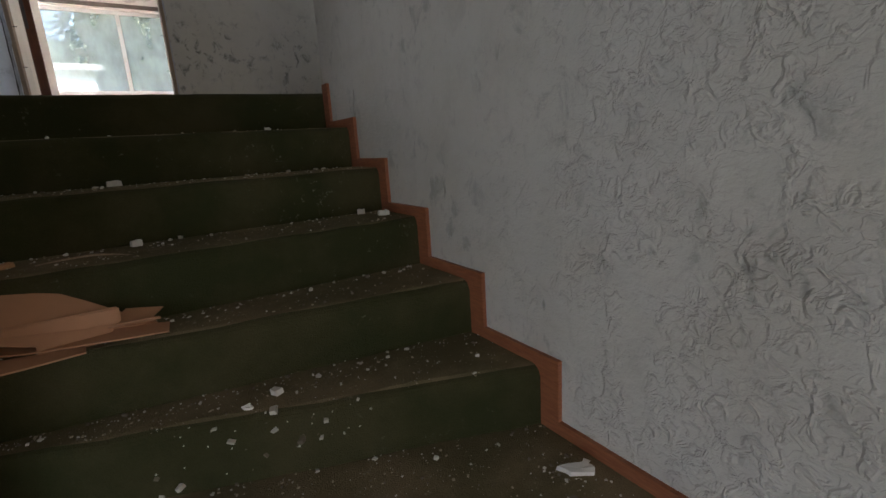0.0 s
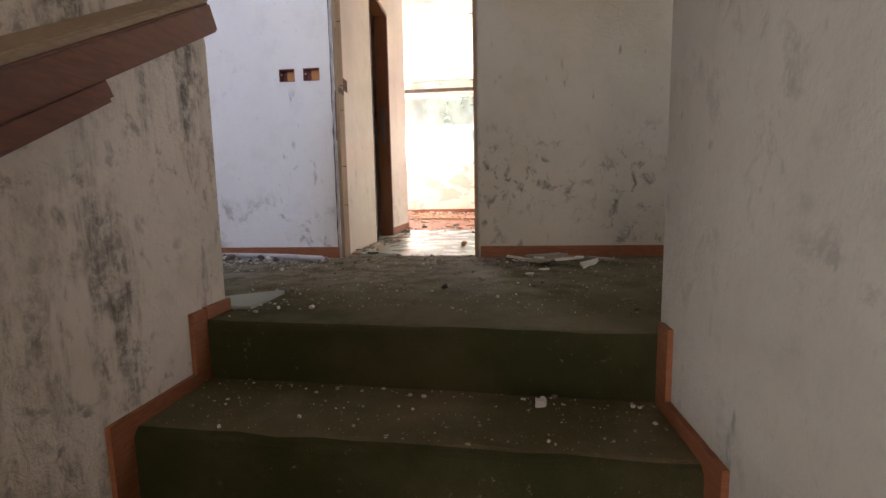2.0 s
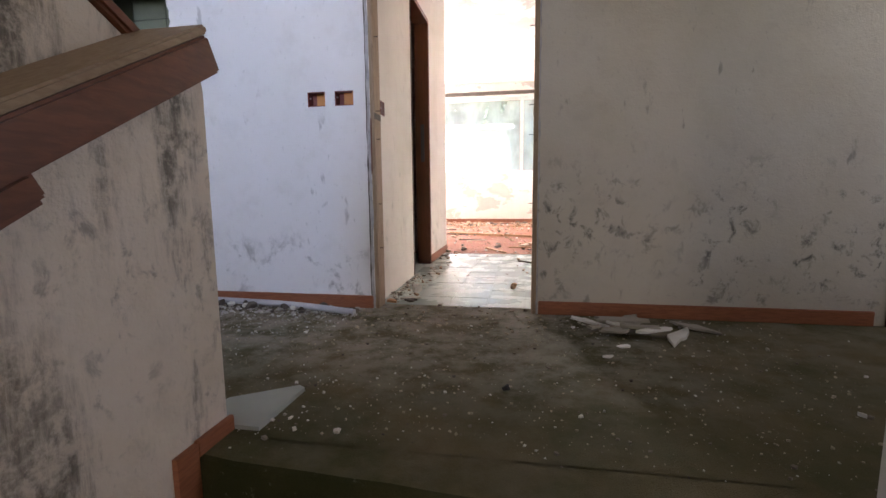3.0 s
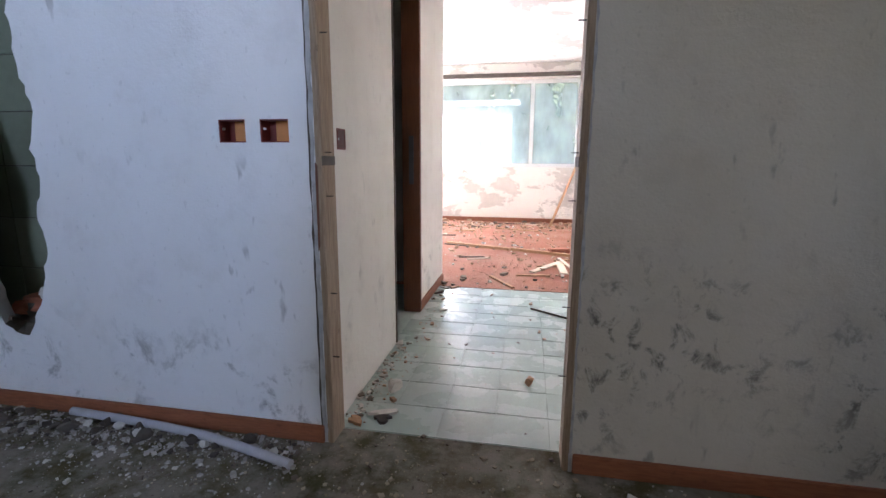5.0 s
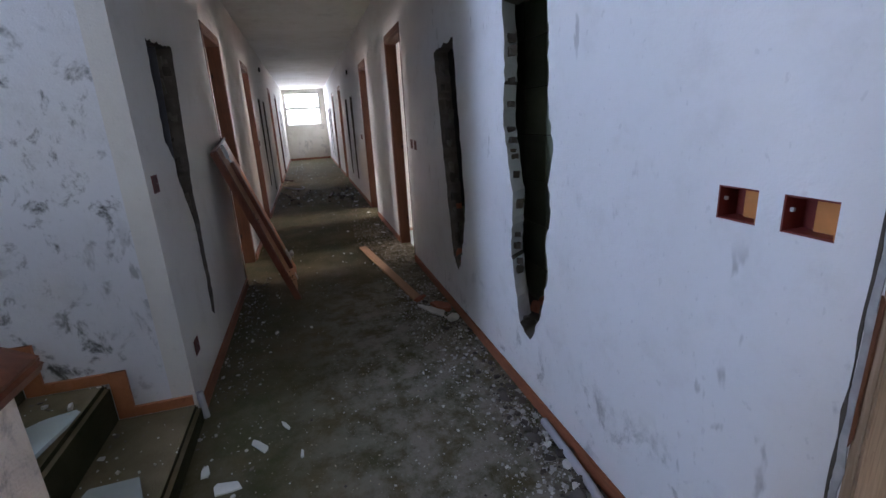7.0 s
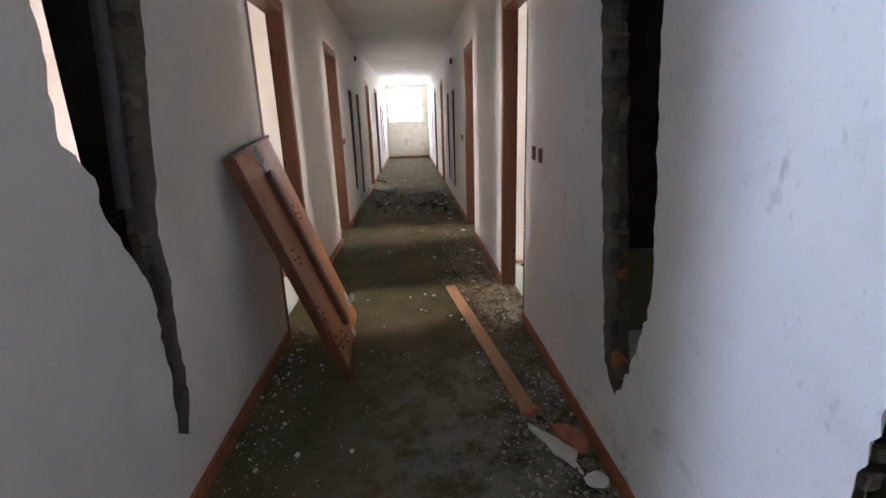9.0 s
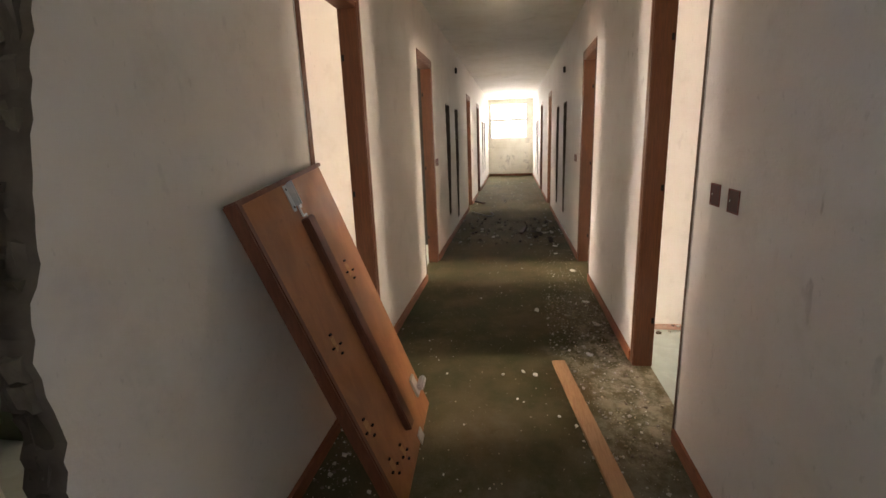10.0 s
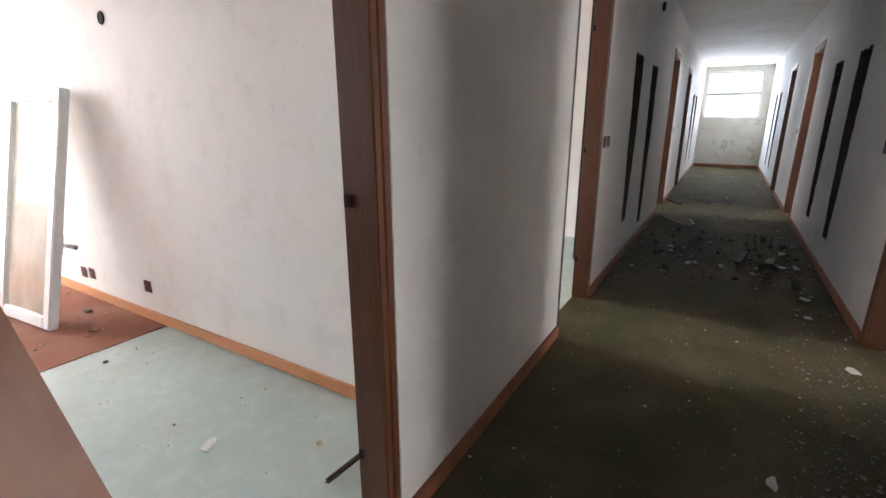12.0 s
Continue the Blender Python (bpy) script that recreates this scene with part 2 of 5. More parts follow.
PINKBOARD = wood("pink_bare_board", (0.56, 0.34, 0.26), (0.64, 0.42, 0.33), 0.7, (1, 1, 8))
PALEWOOD = wood("pale_board", (0.60, 0.48, 0.36), (0.68, 0.57, 0.45), 0.8)
WHITERENDER = plain("white_render", (0.82, 0.81, 0.79), 0.9, vary=0.06, scale=3)
NEEDLES = plain("needles", (0.10, 0.12, 0.05), 0.9, vary=0.45, scale=0.7)
RAIL = wood("red_brown_rail", (0.11, 0.037, 0.018), (0.175, 0.06, 0.028), 0.4, (4, 0.7, 4))
RAWWOOD = wood("raw_pine", (0.25, 0.175, 0.11), (0.36, 0.265, 0.18), 0.8, (6, 6, 0.5), chips=0.2)
PANEL = wood("orange_veneer", (0.26, 0.098, 0.036), (0.35, 0.145, 0.056), 0.4, (2, 2, 0.6), 6)
PANELEDGE = wood("dark_red_edge", (0.10, 0.031, 0.015), (0.145, 0.048, 0.024), 0.45, (3, 3, 0.5))
PLANK = wood("pale_plank", (0.36, 0.19, 0.09), (0.46, 0.26, 0.13), 0.7, (0.6, 6, 6))


RUBBLE = plain("broken_masonry", (0.115, 0.098, 0.08), 0.95, vary=0.6, scale=13, relief=0.9)
CHIP = plain("plaster_chips", (0.62, 0.60, 0.55), 0.9, vary=0.35, scale=8)
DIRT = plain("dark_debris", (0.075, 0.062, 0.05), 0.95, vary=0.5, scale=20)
BRICK = plain("red_brick", (0.36, 0.13, 0.075), 0.9, vary=0.35)
BOXRED = plain("socket_box_red", (0.15, 0.018, 0.012), 0.5, vary=0.2)
BOXORANGE = plain("socket_box_orange", (0.50, 0.20, 0.05), 0.6, vary=0.2)
BLACK = plain("black_fitting_and_hole_shade", (0.012, 0.012, 0.012), 0.9, vary=0.3)
STEEL = plain("zinc_plate", (0.55, 0.56, 0.57), 0.4, 0.8, 0.15)
WHITEPVC = plain("white_window_frame", (0.78, 0.78, 0.77), 0.4, vary=0.06)
GREYPVC = plain("grey_window_frame", (0.66, 0.66, 0.64), 0.5, vary=0.12)
CARDBOARD = plain("cardboard", (0.42, 0.21, 0.11), 0.8, vary=0.15, scale=6)
GREYBOARD = plain("grey_green_board", (0.33, 0.36, 0.33), 0.7, vary=0.2, scale=5)
DARKPIPE = plain("dark_tube", (0.07, 0.07, 0.075), 0.5, vary=0.2)
PIPE = plain("grey_tube", (0.42, 0.42, 0.45), 0.5, vary=0.15)
CONCRETE = plain("concrete", (0.42, 0.41, 0.39), 0.9, vary=0.2, scale=5)
GROUT = plain("grout", (0.36, 0.415, 0.375), 0.9, vary=0.2)


def tile_mat(name, c, rough, vary=0.12, dirt=0.3, dirt_col=(0.34, 0.32, 0.27)):
    m, nt, b = nodes_of(name, rough)
    info = nt.nodes.new("ShaderNodeObjectInfo")
    r = ramp(nt, info.outputs["Random"], 0, 1)
    v = coords(nt)
    col = mixc(nt, r, tuple(x * (1 - vary) for x in c), tuple(min(1, x * (1 + vary)) for x in c))
    n = noise_tex(nt, v, 9, 6, 0.6, 1.2)
    col = mixc(nt, mathn(nt, "MULTIPLY", ramp(nt, n, 0.45, 0.75), 0.35), col, tuple(min(1, x * 1.25) for x in c))
    d = ramp(nt, noise_tex(nt, v, 3.2, 6, 0.7), 0.46, 0.70)
    nt.links.new(mixc(nt, mathn(nt, "MULTIPLY", d, dirt), col, dirt_col), b.inputs["Base Color"])
    rr = ramp(nt, noise_tex(nt, v, 5, 5), 0.35, 0.75, rough, min(1, rough + 0.35))
    nt.links.new(rr, b.inputs["Roughness"])
    bump(nt, b, noise_tex(nt, v, 40, 3), 0.08, 0.004)
    return m


FLOORTILE = tile_mat("pale_green_floor_tile", (0.38, 0.45, 0.41), 0.14, 0.08, 0.25, (0.36, 0.35, 0.30))
SHEET = tile_mat("pale_green_floor", (0.46, 0.54, 0.50), 0.35)
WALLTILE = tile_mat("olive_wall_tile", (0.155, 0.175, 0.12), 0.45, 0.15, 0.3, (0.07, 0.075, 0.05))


# Near-black base puts the shade of unlit bathrooms and wall slots into colour.
SHADETILE = tile_mat("shade_black_tile", (0.018, 0.02, 0.017), 0.5, 0.2, 0.3, (0.012, 0.012, 0.01))


def glass_mat(name):
    m, nt, b = nodes_of(name, 0.02)
    b.inputs["Transmission Weight"].default_value = 1.0
    b.inputs["IOR"].default_value = 1.45
    b.inputs["Base Color"].default_value = (0.95, 0.98, 0.96, 1)
    return m


GLASS = glass_mat("window_glass")


def milky_pane(name, lo, hi):
    """Window glass under an uneven pale film: dust, plus painted haze and reflection."""
    m = glass_mat(name)
    nt = m.node_tree
    b, out = nt.nodes["Principled BSDF"], nt.nodes["Material Output"]
    tr, mx = nt.nodes.new("ShaderNodeBsdfTranslucent"), nt.nodes.new("ShaderNodeMixShader")
    tr.inputs[0].default_value = (0.95, 0.95, 0.88, 1)
    nt.links.new(ramp(nt, noise_tex(nt, coords(nt, (1, 1, 0.5)), 3, 4), 0.25, 0.8, lo, hi), mx.inputs[0])
    nt.links.new(b.outputs[0], mx.inputs[1])
    nt.links.new(tr.outputs[0], mx.inputs[2])
    nt.links.new(mx.outputs[0], out.inputs[0])
    return m


# Dirt film, made denser so the view outside looks hazy and overexposed.
DIRTYGLASS = milky_pane("dirty_window_glass", 0.22, 0.45)
# Sash film stands in for a bright reflection on the glass.
SHEENGLASS = milky_pane("sash_glass_sheen", 0.35, 0.75)


# ---- building helpers ----
def mesh_from(bm, name, material):
    me = bpy.data.meshes.new(name)
    bmesh.ops.recalc_face_normals(bm, faces=bm.faces[:])
    bm.to_mesh(me)
    bm.free()
    for m in (material if isinstance(material, (list, tuple)) else (material,)):
        me.materials.append(m)
    return me


def part(name, bm, material, parent=None, label=""):
    ob = new(name, mesh_from(bm, name, material))
    if parent is not None:
        ob.parent = parent
    return tagged(ob, label)


def empty(name, label, category, group="", kind="", at=(0, 0, 0)):
    ob = new(name)
    ob.location = at
    ob.empty_display_size = 0.1
    return tagged(ob, label, category, group, kind)


def box(bm, x0, x1, y0, y1, z0, z1, bevel=0.0):
    b2 = bmesh.new()
    bmesh.ops.create_cube(b2, size=1)
    for v in b2.verts:
        v.co = Vector(((x0 + x1) / 2 + v.co.x * (x1 - x0), (y0 + y1) / 2 + v.co.y * (y1 - y0), (z0 + z1) / 2 + v.co.z * (z1 - z0)))
    if bevel:
        bmesh.ops.bevel(b2, geom=b2.edges[:], offset=bevel, segments=2, affect="EDGES")
    tmp = bpy.data.meshes.new("tmp")
    b2.to_mesh(tmp)
    b2.free()
    bm.from_mesh(tmp)
    bpy.data.meshes.remove(tmp)
    return bm


def boxes(*rows, bevel=0.0):
    bm = bmesh.new()
    for r in rows:
        box(bm, *r, bevel=bevel)
    return bm


def rect(u0, u1, z0, z1):
    return [(u0, z0), (u1, z0), (u1, z1), (u0, z1)]


def jagged(points, seed, step=0.035, amount=0.014):
    """A closed outline through a few points, broken up into a ragged edge."""
    rnd = random.Random(seed)
    out = []
    for (a, b), (c, d) in zip(points, points[1:] + points[:1]):
        n = max(1, int(math.hypot(c - a, d - b) / step))
        for i in range(n):
            f = i / n
            j = amount if i else amount * 0.4
            out.append((a + (c - a) * f + rnd.uniform(-j, j), b + (d - b) * f + rnd.uniform(-j, j)))
    return out


def slab_loops(loops, place, thick, flare=None):
    """A slab of a given thickness, cut out by loops: the first is the outline, the others are holes. place maps u, z, depth to xyz."""
    bm = bmesh.new()
    for lp in loops:
        vs = [bm.verts.new(place(u, z, 0)) for u, z in lp]
        for i in range(len(vs)):
            bm.edges.new((vs[i - 1], vs[i]))
    bmesh.ops.triangle_fill(bm, edges=bm.edges[:], use_beauty=True, use_dissolve=False)
    faces = bm.faces[:]
    ext = bmesh.ops.extrude_face_region(bm, geom=faces)
    d = Vector(place(0, 0, thick)) - Vector(place(0, 0, 0))
    back = [g for g in ext["geom"] if isinstance(g, bmesh.types.BMVert)]
    if flare:
        loop, grow = flare
        cu, cz = sum(p[0] for p in loop) / len(loop), sum(p[1] for p in loop) / len(loop)
        spots = [Vector(place(u, z, 0)) for u, z in loop]
        mid, ua = Vector(place(cu, cz, 0)), Vector(place(1, 0, 0)) - Vector(place(0, 0, 0))
        for v in back:
            if any((v.co - q).length < 1e-5 for q in spots):
                v.co += ua * math.copysign(grow, (v.co - mid).dot(ua))
    bmesh.ops.translate(bm, verts=back, vec=d)
    return bm


def along_x(y, sign=1):
    return lambda u, z, d: (u, y + sign * d, z)


def along_y(x, sign=1):
    return lambda u, z, d: (x + sign * d, u, z)


def wall(name, loops, place, thick, material, label, rough=(), flare=None):
    """A wall slab. The edges of the loops named in rough show broken masonry."""
    bm = slab_loops(loops, place, thick, flare)
    mats = [material]
    if rough:
        mats.append(RUBBLE)
        axis = Vector(place(0, 0, 1)) - Vector(place(0, 0, 0))
        zero, ua = Vector(place(0, 0, 0)), Vector(place(1, 0, 0)) - Vector(place(0, 0, 0))
        spans = [(min(u for u, z in lp) - 0.02, max(u for u, z in lp) + 0.02, min(z for u, z in lp) - 0.02, max(z for u, z in lp) + 0.02) for lp in rough]
        bm.normal_update()
        for f in bm.faces:
            c = f.calc_center_median()
            u = (c - zero).dot(ua)
            if abs(f.normal.dot(axis)) < 0.5 and any(a < u < b and d < c.z < e for a, b, d, e in spans):
                f.material_index = 1
    ob = part(name, bm, mats)
    return tagged(ob, label, "wall", kind="structure")


def wall_outline(u0, u1, z0, z1, doors=()):
    """Outline of a wall from u0 to u1 with door openings (a, b, height) cut up from its foot."""
    pts = [(u0, z0)]
    for a, b, h in sorted(doors):
        pts += [(a, z0), (a, h), (b, h), (b, z0)]
    return pts + [(u1, z0), (u1, z1), (u0, z1)]


# ---- plan ----
NY, SY, T = 3.807, 2.312, 0.095
CZ = 2.52
FARX = -18.15
DH = 2.022
R_DOORS = [(-4.578, -3.86), (-6.88, -6.17), (-11.32, -10.6), (-13.76, -13.04)]
L_DOORS = [(-4.568, -3.80), (-6.83, -6.125), (-11.22, -10.5), (-13.62, -12.9)]
DOOR_A = (-0.250, 0.583)
DOOR_E = (2.10, 2.85)
SWX = -1.9
PX, WX = -0.233, 1.106
RISE = 0.1835

# ---- walls of corridor and landing ----
hole_n2 = [(-1.75, 1.75), (-1.36, 1.73), (-1.355, 1.34), (-1.31, 1.16), (-1.35, 1.03), (-1.325, 0.93), (-1.365, 0.80), (-1.345, 0.65), (-1.40, 0.47), (-1.49, 0.31), (-1.60, 0.35), (-1.65, 0.52), (-1.69, 0.69), (-1.665, 0.92), (-1.71, 1.08), (-1.76, 1.24), (-1.735, 1.5)]
hole_n1 = [(-2.85, 1.70), (-2.44, 1.72), (-2.42, 1.45), (-2.37, 1.03), (-2.345, 0.75), (-2.40, 0.545), (-2.47, 0.41), (-2.52, 0.32), (-2.63, 0.40), (-2.68, 0.70), (-2.73, 0.98), (-2.77, 1.20)]
north_loops = [wall_outline(FARX, DOOR_A[0], 0, CZ, [(a, b, DH) for a, b in R_DOORS]), jagged(hole_n2, 1, 0.028, 0.009), jagged(hole_n1, 2, 0.03, 0.010)]


def slot(x, w, seed, z0=0.30, z1=1.72):
    return jagged([(x - w, z1), (x + w, z1), (x + w * 0.8, (z0 + z1) / 2), (x + w * 0.5, z0), (x - w * 0.4, z0), (x - w * 0.9, (z0 + z1) / 2)], seed, 0.06, 0.012)


for i, x in enumerate((-8.46, -9.45, -15.2, -16.1)):
    north_loops.append(slot(x, 0.19, 10 + i, 0.27))
rough_north = north_loops[1:]
SOCKETS = ((-0.585, -0.49), (-0.437, -0.338))
for a, b in SOCKETS:
    north_loops.append(rect(a, b, 1.052, 1.125))
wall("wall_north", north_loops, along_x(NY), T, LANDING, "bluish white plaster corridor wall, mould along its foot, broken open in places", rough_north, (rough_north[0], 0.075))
wall("wall_landing", [wall_outline(DOOR_A[0], 3.2, 0, CZ, [(DOOR_A[0] + 0.001, DOOR_A[1], DH + 0.05), (*DOOR_E, DH)])], along_x(NY), T, MOULDY, "landing wall blotched with grey mould, dim light put into its beige")
south_hole = [(-2.79, 1.735), (-2.325, 1.71), (-2.30, 1.40), (-2.295, 1.25), (-2.38, 1.165), (-2.385, 1.06), (-2.455, 0.93), (-2.52, 0.81), (-2.518, 0.46), (-2.495, 0.31), (-2.555, 0.265), (-2.605, 0.40), (-2.61, 0.64), (-2.63, 0.82), (-2.615, 0.96), (-2.67, 1.15), (-2.71, 1.37)]
south_loops = [wall_outline(FARX, SWX, 0, CZ, [(a, b, DH) for a, b in L_DOORS]), jagged(south_hole, 5, 0.03, 0.009)]
for i, x in enumerate((-8.0, -8.93, -15.0, -15.9)):
    south_loops.append(slot(x, 0.19, 20 + i, 0.15 if i == 1 else 0.34))
wall("wall_south", south_loops, along_x(SY, -1), T, WHITE, "off-white plaster corridor wall with a tapering hole and empty door openings", south_loops[1:])
wall("wall_far", [rect(SY - T, NY + T, 0, CZ), rect(2.38, 3.62, 1.25, 2.39)], along_y(FARX, -1), 0.25, FARPL, "damp stained plaster wall below the corridor end window")
# stair walls
# The low opening is unseen, added to hold a lamp for the stair.
wall("wall_stair_west", [rect(-3.2, SY - T, -2.6, CZ + 2.0), rect(-2.35, -0.45, -1.25, -0.05)], along_y(SWX, -1), T, STAIRW, "white stair wall spotted with grey mould")
wall("wall_stair_east", [rect(-3.2, 2.335, -2.6, CZ)], along_y(WX, 1), 0.14, STAIRPL, "embossed off-white stair wall with dark mould smudges")
wall("wall_landing_south", [rect(WX + 0.14, 3.2, 0, CZ)], along_x(2.335, -1), 0.12, MOULDY, "off-white landing wall beside the stair")
# The opening is unseen, added for a lamp that brightens the landing wall.
wall("wall_landing_east", [rect(2.215, NY + T, 0, CZ), rect(2.68, 3.52, 1.03, 2.17)], along_y(3.2, 1), 0.12, MOULDY, "off-white wall closing the landing")
UPW = (SWX + 0.15, -0.62, 1.7, 3.9)
wall("wall_stair_south", [rect(SWX - T, WX + 0.14, -2.6, CZ + 2.0), rect(*UPW)], along_x(-3.2, -1), 0.25, STAIRW, "white stair wall with a tall window")

# ---- floors and ceilings ----
tagged(part("floor", boxes((FARX, SWX, SY, NY, -0.15, 0.0), (SWX, PX - 0.19, 2.30, NY, -0.15, 0.0), (PX - 0.19, PX - 0.02, 2.30, NY, -0.15, 0.0), (PX - 0.02, PX, 2.54, NY, -0.15, 0.0), (PX, WX, 2.515, NY, -0.15, 0.0), (WX, 3.2, 2.335, NY, -0.15, 0.0), (DOOR_A[0], DOOR_A[1], NY, NY + T, -0.15, 0.0), (DOOR_E[0], DOOR_E[1], NY, NY + T, -0.15, 0.0), *[(a, b, NY, NY + T, -0.15, 0.0) for a, b in R_DOORS], *[(a, b, SY - T, SY, -0.15, 0.0) for a, b in L_DOORS]), GREEN), "worn olive green carpet on corridor and landing floor", "floor", kind="structure")
tagged(part("ceiling", boxes((FARX - 0.2, 3.3, SY - T, NY + T, CZ, CZ + 0.2)), CEIL), "stained off-white corridor ceiling", "ceiling", kind="structure")
tagged(part("ceiling_stair", boxes((SWX - 0.1, WX + 0.2, -3.4, SY - T - 0.003, CZ + 2.0, CZ + 2.2)), CEIL), "off-white ceiling over the stair well", "ceiling", kind="structure")
# Unseen soffit, added to keep upper window light off the right side.
tagged(part("ceiling_flight", boxes((PX - 0.29, WX, -3.2, SY - T - 0.003, CZ, CZ + 0.2)), CEIL), "unseen off-white soffit added to shade the lower flight", "ceiling", kind="structure")
tagged(part("floor_stair_foot", boxes((SWX, WX, -3.2, 1.3, -1.75, -1.55)), STAIRC), "dark carpet at the foot of the stair", "floor", kind="structure")
wall("wall_stair_upper", [rect(SWX, WX, CZ + 0.2, CZ + 2.0)], along_x(SY - T, 1), 0.1, STAIRW, "white wall above the landing edge")


# ---- rooms behind the corridor walls ----
def room(name, x0, x1, y0, y1, side, tile_to, win):
    """One bedroom: pale green floor near the door, rust carpet by the window, ceiling and window wall."""
    lo, hi = min(y0, y1), max(y0, y1)
    ys = sorted((y0, tile_to))
    tagged(part("floor_%s_tiles" % name, boxes((x0, x1, ys[0], ys[1], -0.12, -0.004)), SHEET if name != "a" else GROUT), "dusty pale green floor by the room door", "floor", kind="structure")
    yc = sorted((tile_to, y1))
    tagged(part("floor_%s_carpet" % name, boxes((x0, x1, yc[0], yc[1], -0.12, 0.0)), RED), "worn rust red carpet strewn with debris", "floor", kind="structure")
    tagged(part("ceiling_%s" % name, boxes((x0 - 0.05, x1 + 0.05, lo, hi, CZ, CZ + 0.15)), PEELCEIL), "peeling off-white room ceiling", "ceiling", kind="structure")
    wall("wall_%s_window" % name, [rect(x0 - 0.06, x1 + 0.06, 0, CZ), rect(*win, 0.90, 2.29)], along_x(y1, side), 0.28, PEELED, "peeling damp plaster wall below a wide window")
    return window(((win[0] + win[1]) / 2, y1 + side * 0.14), win[1] - win[0], 0.90, 2.29, 0.766 if name == "a" else 0.5)


def window(at, width, z0, z1, mullion=0.68):
    """Wide two-light window with a grey frame; at is the centre of the opening in plan."""
    w = empty("window", "wide two-light window with a grey-white frame", "window", kind="structure", at=(at[0], at[1], z0))
    h, s, d = z1 - z0, 0.06, 0.035
    x0, x1, xm = -width / 2, width / 2, -width / 2 + width * mullion
    part("window_frame", boxes((x0, x1, -d, d, 0, s), (x0, x1, -d, d, h - s, h), (x0, x0 + s, -d, d, s, h - s), (x1 - s, x1, -d, d, s, h - s), (xm - s / 2, xm + s / 2, -d, d, s, h - s), bevel=0.006), GREYPVC, w)
    for a, b in ((x0 + s, xm - s / 2), (xm + s / 2, x1 - s)):
        p = part("pane", boxes((a, b, -0.004, 0.004, s, h - s)), DIRTYGLASS, w)
        p.visible_shadow = False
    return w


WATT = 42
NYO, SYO, NEND, SEND = NY + T, SY - T, 10.18, -4.3


def room_lamp(x, y, side, watts, width=1.9, height=1.35, colour=(1.0, 0.94, 0.88)):
    window_light((x, y + side * 0.2, 1.6), (x, y - side * 4, 1.0), width, height, watts, colour)


room("a", -2.19, 1.267, NYO, NEND, 1, 5.96, (-2.05, 1.2))
room_lamp(-1.58, NEND, 1, 52, 0.9, 1.3, (0.98, 0.98, 1.0))
room("b", -5.1, -2.31, NYO, NEND, 1, 5.96, (-4.9, -2.9))
room("c", -8.5, -5.22, NYO, NEND, 1, 5.96, (-8.0, -6.0))
room("d", -12.2, -8.62, NYO, NEND, 1, 5.96, (-11.2, -9.2))
room("e", -15.0, -12.32, NYO, NEND, 1, 5.96, (-14.2, -12.2))
room("f", -5.05, -2.01, SYO, SEND, -1, 0.22, (-4.7, -2.5))
room("g", -8.5, -5.2, SYO, SEND, -1, 0.01, (-8.0, -6.0))
room("h", -12.2, -8.62, SYO, SEND, -1, 0.01, (-11.2, -9.2))
room("i", -15.0, -12.32, SYO, SEND, -1, 0.01, (-14.2, -12.2))
for x in (-3.9, -7.0, -10.2, -13.2):
    room_lamp(x, NEND, 1, WATT)
for x in (-3.6, -7.0, -10.2, -13.2):
    room_lamp(x, SEND, -1, WATT)
for i, x in enumerate((-2.25, -5.16, -8.56, -12.26, -15.06)):
    wall("wall_north_party_%d" % (i + 1), [rect(NYO, NEND, 0, CZ)], along_y(x - 0.06), 0.12, ROOMPL, "off-white plaster party wall")
for i, x in enumerate((-5.11, -8.56, -12.26, -15.06)):
    wall("wall_south_party_%d" % (i + 1), [rect(SEND, SYO, 0, CZ)], along_y(x - 0.06), 0.12, ROOMPL, "off-white plaster party wall")
wall("wall_stair_room", [rect(SEND, -3.2, 0, CZ)], along_y(-2.01), 0.11, ROOMPL, "off-white plaster party wall")
wall("wall_room_east", [rect(NYO, NEND, 0, CZ)], along_y(1.267), 0.12, ROOMPL, "white plaster room wall")
# vestibule walls with the bathroom doors
BD = (4.73, 5.31)
wall("wall_vestibule", [wall_outline(NYO, 6.13, 0, CZ, [(*BD, 1.96)])], along_y(-0.266, -1), T, VESTPL, "cream plaster vestibule wall with a scuffed foot")
wall("wall_bath", [rect(-2.19, -0.266 - T, 0, CZ)], along_x(6.13, -1), T, ROOMPL, "plaster wall behind the bathroom")
# Lit foot and shaded upper part are painted as two materials.
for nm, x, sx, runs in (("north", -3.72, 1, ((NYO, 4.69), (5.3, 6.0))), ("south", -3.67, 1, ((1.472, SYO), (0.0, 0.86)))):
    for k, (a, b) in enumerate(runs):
        wall("wall_bath_%s_%d" % (nm, k + 1), [rect(a, b, 0.52, CZ)], along_y(x, sx), 0.08, SHADETILE, "bathroom partition wall, its shaded upper part painted near-black")
        wall("wall_bath_%s_%d" % (nm, k + 3), [rect(a, b, 0, 0.517)], along_y(x, sx), 0.083, WALLTILE, "olive tiled foot of the bathroom partition, painted as its lit part")
wall("wall_bath_north_back", [rect(-3.72, -2.31, 0, CZ)], along_x(6.0, -1), 0.1, SHADETILE, "unlit bathroom wall with its shade painted near-black")
wall("wall_bath_south_back", [rect(-3.67, -2.01, 0, CZ)], along_x(0.0, 1), 0.1, SHADETILE, "unlit bathroom wall with its shade painted near-black")
window_light((-1.2, -3.1, 2.8), (-1.0, 3.4, 0.9), 1.1, 2.1, 42, (0.60, 0.75, 1.0))
